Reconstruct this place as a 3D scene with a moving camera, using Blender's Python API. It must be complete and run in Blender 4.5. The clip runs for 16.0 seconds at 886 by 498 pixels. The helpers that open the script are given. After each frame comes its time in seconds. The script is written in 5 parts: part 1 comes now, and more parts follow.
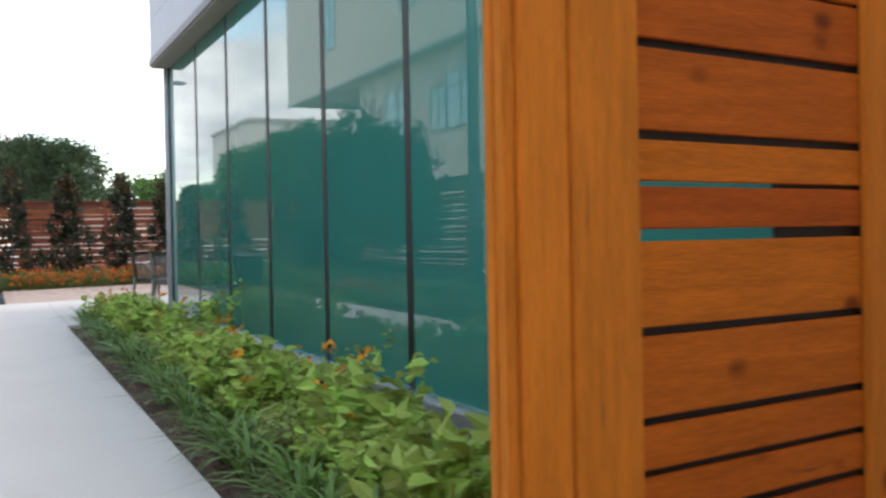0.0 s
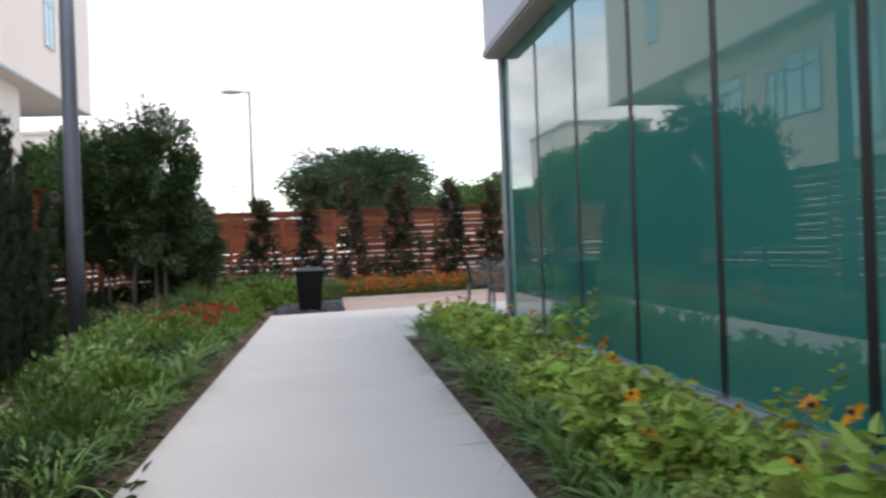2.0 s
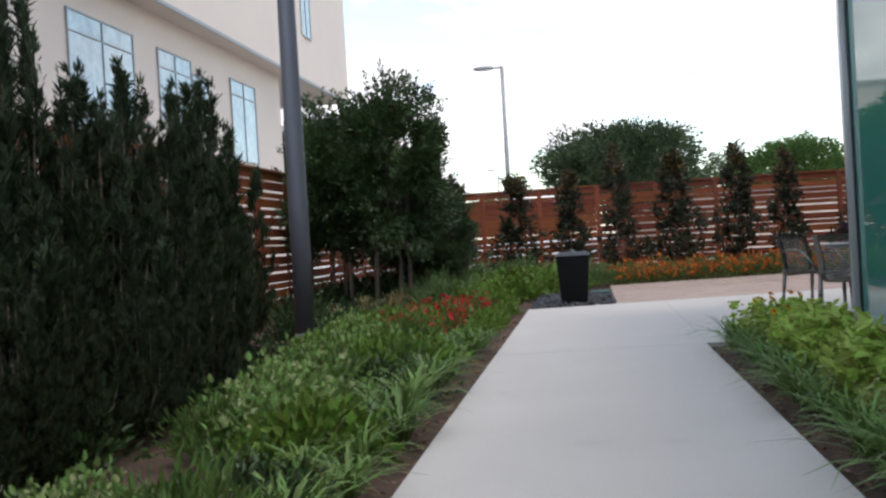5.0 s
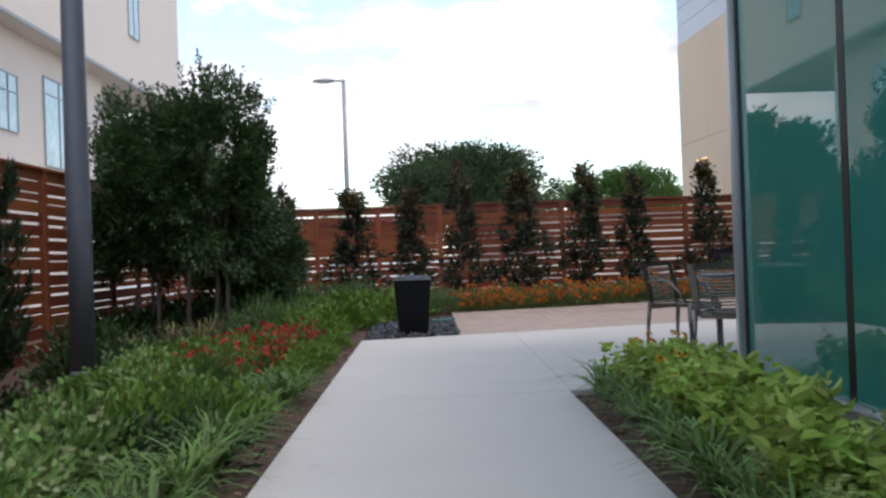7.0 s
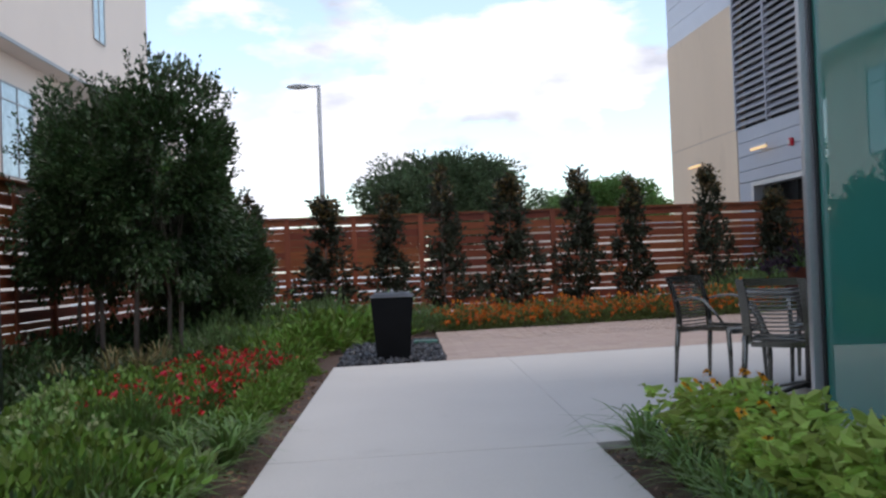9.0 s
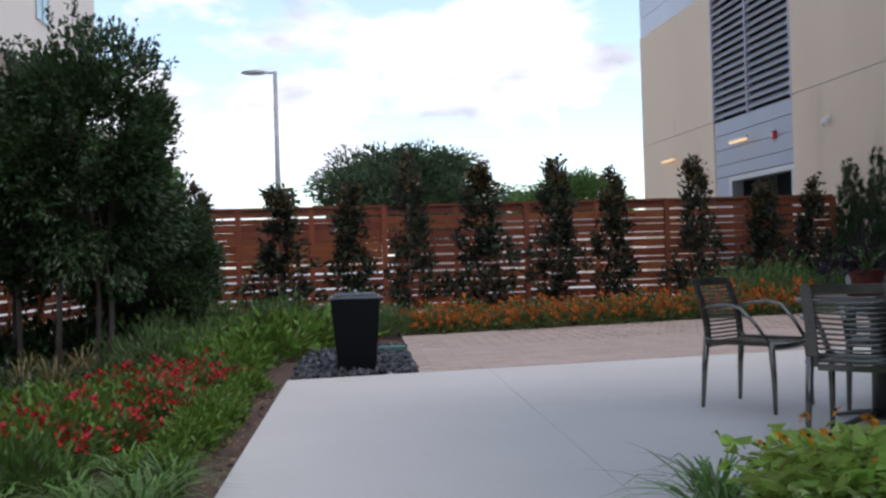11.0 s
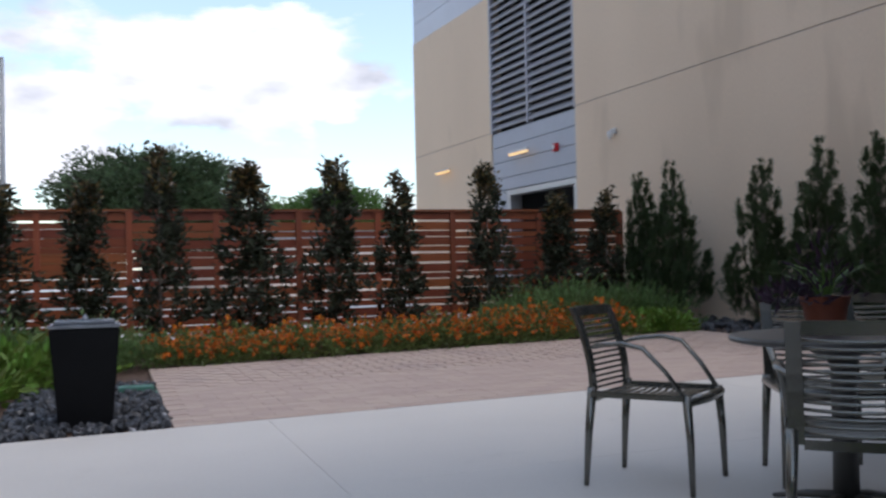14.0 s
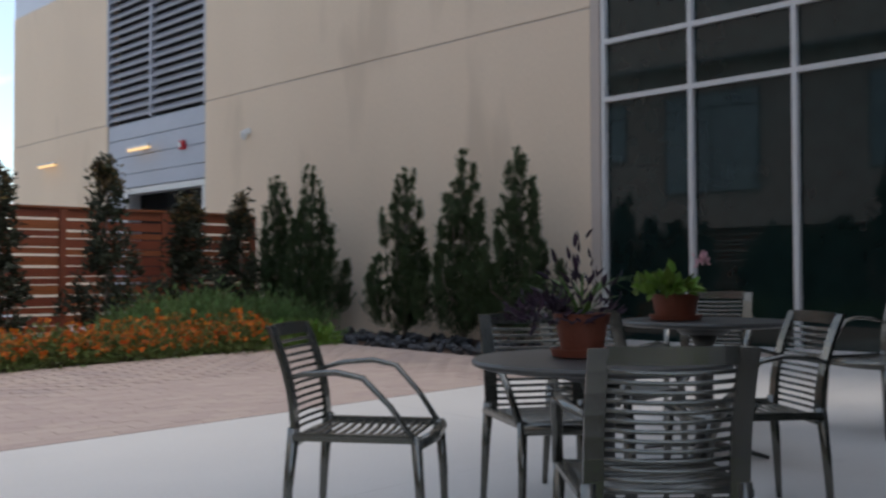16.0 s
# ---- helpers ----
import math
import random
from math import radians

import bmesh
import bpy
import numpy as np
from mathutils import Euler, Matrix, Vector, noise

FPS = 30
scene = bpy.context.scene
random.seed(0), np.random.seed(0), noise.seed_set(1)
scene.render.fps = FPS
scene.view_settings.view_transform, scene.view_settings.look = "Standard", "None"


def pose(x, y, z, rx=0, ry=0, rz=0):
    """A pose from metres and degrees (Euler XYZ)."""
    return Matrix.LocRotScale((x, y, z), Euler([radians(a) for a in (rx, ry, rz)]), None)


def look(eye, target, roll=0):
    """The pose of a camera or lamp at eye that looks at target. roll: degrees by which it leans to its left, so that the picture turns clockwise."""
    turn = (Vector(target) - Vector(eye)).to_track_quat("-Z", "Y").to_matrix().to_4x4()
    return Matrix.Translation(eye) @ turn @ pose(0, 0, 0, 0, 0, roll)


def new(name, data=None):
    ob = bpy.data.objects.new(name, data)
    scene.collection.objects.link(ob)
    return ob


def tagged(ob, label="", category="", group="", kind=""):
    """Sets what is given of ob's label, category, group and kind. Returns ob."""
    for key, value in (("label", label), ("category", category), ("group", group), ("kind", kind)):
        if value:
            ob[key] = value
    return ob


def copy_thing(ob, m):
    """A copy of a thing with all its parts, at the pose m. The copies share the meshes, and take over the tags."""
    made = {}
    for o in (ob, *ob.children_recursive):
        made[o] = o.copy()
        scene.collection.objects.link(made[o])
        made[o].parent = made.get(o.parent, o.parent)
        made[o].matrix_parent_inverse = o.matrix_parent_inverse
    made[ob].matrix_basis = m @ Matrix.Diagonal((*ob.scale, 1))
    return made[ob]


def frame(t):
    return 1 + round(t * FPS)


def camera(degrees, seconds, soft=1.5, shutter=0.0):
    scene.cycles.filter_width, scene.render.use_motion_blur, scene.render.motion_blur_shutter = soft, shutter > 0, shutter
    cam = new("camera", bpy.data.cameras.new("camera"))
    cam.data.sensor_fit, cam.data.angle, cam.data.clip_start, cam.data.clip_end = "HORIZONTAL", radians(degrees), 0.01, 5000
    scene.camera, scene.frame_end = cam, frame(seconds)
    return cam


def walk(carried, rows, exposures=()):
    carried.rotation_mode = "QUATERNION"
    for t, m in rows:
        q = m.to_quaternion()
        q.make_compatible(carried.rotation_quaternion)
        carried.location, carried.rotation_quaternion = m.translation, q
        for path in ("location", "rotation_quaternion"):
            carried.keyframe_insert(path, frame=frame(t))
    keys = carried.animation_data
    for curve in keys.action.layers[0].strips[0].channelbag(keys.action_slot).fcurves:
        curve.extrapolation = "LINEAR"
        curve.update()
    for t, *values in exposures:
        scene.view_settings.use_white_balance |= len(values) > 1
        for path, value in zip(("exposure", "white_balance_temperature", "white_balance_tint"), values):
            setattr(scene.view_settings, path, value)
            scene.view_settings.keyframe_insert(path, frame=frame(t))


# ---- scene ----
cam = camera(49.0, 16.0, soft=2.5, shutter=0.4)
PATH = [
    (0, pose(0.000, 0.000, 1.120, 89.28, 1.11, -25.00)),
    (0.5, pose(0.024, 0.413, 1.116, 89.78, 1.30, -21.41)),
    (1, pose(0.042, 0.764, 1.117, 90.16, 1.44, -17.21)),
    (1.5, pose(0.048, 1.078, 1.120, 90.22, 1.62, -12.34)),
    (2, pose(0.030, 1.462, 1.125, 89.95, 2.08, -6.54)),
    (2.5, pose(0.044, 1.925, 1.124, 89.67, 3.16, -0.18)),
    (3, pose(-0.031, 2.401, 1.118, 89.18, 3.10, 5.18)),
    (5.5, pose(-0.135, 4.611, 1.117, 89.74, 3.34, 8.57)),
    (6, pose(-0.156, 4.995, 1.117, 89.92, 3.05, 4.88)),
    (6.5, pose(-0.142, 5.452, 1.119, 90.10, 2.67, 1.54)),
    (7, pose(-0.147, 5.900, 1.119, 90.40, 2.04, -0.85)),
    (7.5, pose(-0.135, 6.352, 1.120, 90.78, 2.23, -1.75)),
    (8, pose(-0.154, 6.770, 1.122, 91.13, 2.11, -2.09)),
    (8.5, pose(-0.169, 7.149, 1.124, 91.14, 2.20, -1.98)),
    (11, pose(-0.286, 8.975, 1.153, 90.76, 1.69, -4.69)),
    (11.5, pose(-0.285, 9.330, 1.157, 90.71, 1.46, -5.70)),
    (12, pose(-0.292, 9.702, 1.162, 90.76, 1.29, -7.73)),
    (12.5, pose(-0.268, 10.100, 1.163, 91.00, 1.26, -9.93)),
    (13, pose(-0.259, 10.483, 1.166, 91.20, 1.39, -12.54)),
    (13.5, pose(-0.229, 10.827, 1.170, 91.27, 1.52, -15.51)),
    (14, pose(-0.217, 11.098, 1.178, 91.27, 1.22, -19.08)),
    (14.5, pose(-0.232, 11.384, 1.180, 91.37, 0.71, -23.75)),
    (15, pose(-0.175, 11.641, 1.177, 91.62, 0.49, -29.09)),
    (15.5, pose(-0.101, 11.920, 1.173, 91.72, 0.45, -35.26)),
    (16, pose(-0.037, 12.200, 1.173, 91.54, 0.21, -41.81)),
]
EXPOSURES = [(0, 0.78, 6550, 12), (1.5, 0.85, 6500, 12), (2.5, 0.14, 6650, 18), (5.5, 0.25, 6500, 13), (8.5, -0.03, 6250, 15), (12.5, -0.08, 6100, 15), (15, -0.13, 6200, 14), (16, 0.02, 6350, 13)]
walk(cam, PATH, EXPOSURES)

# ---- world and sun ----
world = bpy.data.worlds.new("sky")
scene.world = world
world.use_nodes = True
wn, wl = world.node_tree.nodes, world.node_tree.links
wn.clear()
w_out = wn.new("ShaderNodeOutputWorld")
w_bg = wn.new("ShaderNodeBackground")
w_bg.inputs["Strength"].default_value = 0.13
sky = wn.new("ShaderNodeTexSky")
sky.sky_type, sky.sun_disc = "NISHITA", False
sky.sun_elevation, sky.sun_rotation = radians(62), radians(150)
w_co = wn.new("ShaderNodeTexCoord")
w_map = wn.new("ShaderNodeMapping")
w_map.inputs["Scale"].default_value = (1.0, 1.0, 2.4)
w_map.inputs["Location"].default_value = (0.35, 0.1, 0.2)
w_noise = wn.new("ShaderNodeTexNoise")
w_noise.inputs["Scale"].default_value = 4.2
w_noise.inputs["Detail"].default_value = 9.0
w_noise.inputs["Roughness"].default_value = 0.55
w_ramp = wn.new("ShaderNodeValToRGB")
w_ramp.color_ramp.elements[0].position, w_ramp.color_ramp.elements[1].position = 0.515, 0.585
w_shade = wn.new("ShaderNodeTexNoise")
w_shade.inputs["Scale"].default_value = 6.5
w_shade.inputs["Detail"].default_value = 8.0
w_cloud = wn.new("ShaderNodeValToRGB")
w_cloud.color_ramp.elements[0].position, w_cloud.color_ramp.elements[1].position = 0.36, 0.68
w_cloud.color_ramp.elements[0].color = (0.42, 0.435, 0.475, 1)
w_cloud.color_ramp.elements[1].color = (1, 1, 1, 1)
w_gain = wn.new("ShaderNodeVectorMath")
w_gain.operation = "SCALE"
w_gain.inputs["Scale"].default_value = 13.0
w_air = wn.new("ShaderNodeVectorMath")
w_air.operation = "MULTIPLY_ADD"
w_air.inputs[1].default_value = (1.9, 1.8, 1.6)
w_air.inputs[2].default_value = (1.6, 1.9, 2.0)
w_mix = wn.new("ShaderNodeMix")
w_mix.data_type = "RGBA"
wl.new(w_co.outputs["Generated"], w_map.inputs["Vector"])
wl.new(w_map.outputs["Vector"], w_noise.inputs["Vector"])
wl.new(w_map.outputs["Vector"], w_shade.inputs["Vector"])
# one large cumulus over the fence, and cloud thickening towards the horizon
w_far = wn.new("ShaderNodeVectorMath")
w_far.operation = "DISTANCE"
w_far.inputs[1].default_value = (0.168, 0.963, 0.215)
w_heap = wn.new("ShaderNodeMapRange")
w_heap.inputs["From Min"].default_value, w_heap.inputs["From Max"].default_value = 0.06, 0.17
w_heap.inputs["To Min"].default_value, w_heap.inputs["To Max"].default_value = 0.10, 0.0
w_sep = wn.new("ShaderNodeSeparateXYZ")
w_low = wn.new("ShaderNodeMapRange")
w_low.inputs["From Min"].default_value, w_low.inputs["From Max"].default_value = 0.05, 0.30
w_low.inputs["To Min"].default_value, w_low.inputs["To Max"].default_value = 0.03, -0.035
w_sum = wn.new("ShaderNodeMath")
w_all = wn.new("ShaderNodeMath")
wl.new(w_co.outputs["Generated"], w_far.inputs[0])
wl.new(w_co.outputs["Generated"], w_sep.inputs[0])
wl.new(w_far.outputs["Value"], w_heap.inputs["Value"])
wl.new(w_sep.outputs["Z"], w_low.inputs["Value"])
wl.new(w_noise.outputs["Fac"], w_sum.inputs[0])
wl.new(w_heap.outputs["Result"], w_sum.inputs[1])
wl.new(w_sum.outputs[0], w_all.inputs[0])
wl.new(w_low.outputs["Result"], w_all.inputs[1])
wl.new(w_all.outputs[0], w_ramp.inputs["Fac"])
wl.new(w_shade.outputs["Fac"], w_cloud.inputs["Fac"])
wl.new(w_cloud.outputs["Color"], w_gain.inputs[0])
wl.new(w_ramp.outputs["Color"], w_mix.inputs["Factor"])
wl.new(sky.outputs["Color"], w_air.inputs[0])
wl.new(w_air.outputs["Vector"], w_mix.inputs["A"])
wl.new(w_gain.outputs["Vector"], w_mix.inputs["B"])
wl.new(w_mix.outputs["Result"], w_bg.inputs["Color"])
wl.new(w_bg.outputs["Background"], w_out.inputs["Surface"])

sun = new("sun", bpy.data.lights.new("sun", "SUN"))
sun.data.energy, sun.data.angle, sun.data.color = 1.0, radians(14), (1.0, 0.95, 0.88)
sun.matrix_world = look((0, 0, 30), (-14, 24, -22))

# ---- materials ----
def material(name, color, rough=0.6, metal=0.0, vary=0.15, scale=6.0, fine=60.0, bump=0.15, hue=0.0, stretch=(1, 1, 1),
             island=0.0, piece=0.0, spec=0.5, dark=None, coat=0.0, ior=1.5, translucent=0.0, emit=None, knots=None):
    """A node material: a base colour varied at two scales, with fine relief."""
    m = bpy.data.materials.new(name)
    m.use_nodes = True
    n, l = m.node_tree.nodes, m.node_tree.links
    b = n["Principled BSDF"]
    b.inputs["Roughness"].default_value = rough
    b.inputs["Metallic"].default_value = metal
    b.inputs["IOR"].default_value = ior
    b.inputs["Specular IOR Level"].default_value = spec
    b.inputs["Coat Weight"].default_value = coat
    b.inputs["Coat Roughness"].default_value = 0.02
    co = n.new("ShaderNodeTexCoord")
    mp = n.new("ShaderNodeMapping")
    mp.inputs["Scale"].default_value = stretch
    l.new(co.outputs["Object"], mp.inputs["Vector"])
    big = n.new("ShaderNodeTexNoise")
    big.inputs["Scale"].default_value = scale
    big.inputs["Detail"].default_value = 6
    small = n.new("ShaderNodeTexNoise")
    small.inputs["Scale"].default_value = fine
    small.inputs["Detail"].default_value = 4
    for x in (big, small):
        l.new(mp.outputs["Vector"], x.inputs["Vector"])
    add = n.new("ShaderNodeMath")
    add.operation = "ADD"
    l.new(big.outputs["Fac"], add.inputs[0])
    l.new(small.outputs["Fac"], add.inputs[1])
    rg = n.new("ShaderNodeMapRange")
    rg.inputs["From Min"].default_value, rg.inputs["From Max"].default_value = 0.6, 1.4
    rg.inputs["To Min"].default_value, rg.inputs["To Max"].default_value = 1 - vary, 1 + vary
    l.new(add.outputs[0], rg.inputs["Value"])
    hs = n.new("ShaderNodeHueSaturation")
    hs.inputs["Color"].default_value = (*color, 1)
    last = rg.outputs["Result"]
    if island or piece:
        if island:
            src = n.new("ShaderNodeNewGeometry").outputs["Random Per Island"]
            k = island
        else:
            src = n.new("ShaderNodeObjectInfo").outputs["Random"]
            k = piece
        r2 = n.new("ShaderNodeMapRange")
        r2.inputs["To Min"].default_value, r2.inputs["To Max"].default_value = 1 - k, 1 + k
        l.new(src, r2.inputs["Value"])
        mu = n.new("ShaderNodeMath")
        mu.operation = "MULTIPLY"
        l.new(last, mu.inputs[0])
        l.new(r2.outputs["Result"], mu.inputs[1])
        last = mu.outputs[0]
        if hue:
            r3 = n.new("ShaderNodeMapRange")
            r3.inputs["To Min"].default_value, r3.inputs["To Max"].default_value = 0.5 - hue, 0.5 + hue
            l.new(src, r3.inputs["Value"])
            l.new(r3.outputs["Result"], hs.inputs["Hue"])
    l.new(last, hs.inputs["Value"])
    col = hs.outputs["Color"]
    if dark:
        spots = n.new("ShaderNodeTexNoise")
        spots.inputs["Scale"].default_value = dark[1]
        spots.inputs["Detail"].default_value = 3
        l.new(mp.outputs["Vector"], spots.inputs["Vector"])
        rr = n.new("ShaderNodeMapRange")
        rr.inputs["From Min"].default_value, rr.inputs["From Max"].default_value = dark[2], dark[2] + 0.1
        l.new(spots.outputs["Fac"], rr.inputs["Value"])
        mx = n.new("ShaderNodeMix")
        mx.data_type = "RGBA"
        l.new(rr.outputs["Result"], mx.inputs["Factor"])
        l.new(col, mx.inputs["A"])
        mx.inputs["B"].default_value = (*dark[0], 1)
        col = mx.outputs["Result"]
    if knots:
        kv = n.new("ShaderNodeMapping")
        kv.inputs["Scale"].default_value = knots
        l.new(co.outputs["Object"], kv.inputs["Vector"])
        vo = n.new("ShaderNodeTexVoronoi")
        vo.inputs["Scale"].default_value = 1.0
        l.new(kv.outputs["Vector"], vo.inputs["Vector"])
        kr = n.new("ShaderNodeMapRange")
        kr.inputs["From Min"].default_value, kr.inputs["From Max"].default_value = 0.07, 0.17
        kr.inputs["To Min"].default_value, kr.inputs["To Max"].default_value = 0.85, 0.0
        l.new(vo.outputs["Distance"], kr.inputs["Value"])
        km = n.new("ShaderNodeMix")
        km.data_type = "RGBA"
        l.new(kr.outputs["Result"], km.inputs["Factor"])
        l.new(col, km.inputs["A"])
        km.inputs["B"].default_value = (color[0] * 0.25, color[1] * 0.2, color[2] * 0.3, 1)
        col = km.outputs["Result"]
    l.new(col, b.inputs["Base Color"])
    if bump:
        bp = n.new("ShaderNodeBump")
        bp.inputs["Strength"].default_value = bump
        bp.inputs["Distance"].default_value = 0.01
        l.new(small.outputs["Fac"], bp.inputs["Height"])
        l.new(bp.outputs["Normal"], b.inputs["Normal"])
    if translucent:
        tr = n.new("ShaderNodeBsdfTranslucent")
        l.new(col, tr.inputs["Color"])
        ms = n.new("ShaderNodeMixShader")
        ms.inputs["Fac"].default_value = translucent
        l.new(b.outputs["BSDF"], ms.inputs[1])
        l.new(tr.outputs["BSDF"], ms.inputs[2])
        l.new(ms.outputs["Shader"], n["Material Output"].inputs["Surface"])
    if emit:
        b.inputs["Emission Color"].default_value = (*emit[0], 1)
        b.inputs["Emission Strength"].default_value = emit[1]
    return m


def leaf_mat(name, color, hue=0.02, vary=0.4, rough=0.5, translucent=0.25):
    return material(name, color, rough, vary=0.15, scale=2.0, fine=20, bump=0, island=vary, hue=hue, translucent=translucent, spec=0.35)


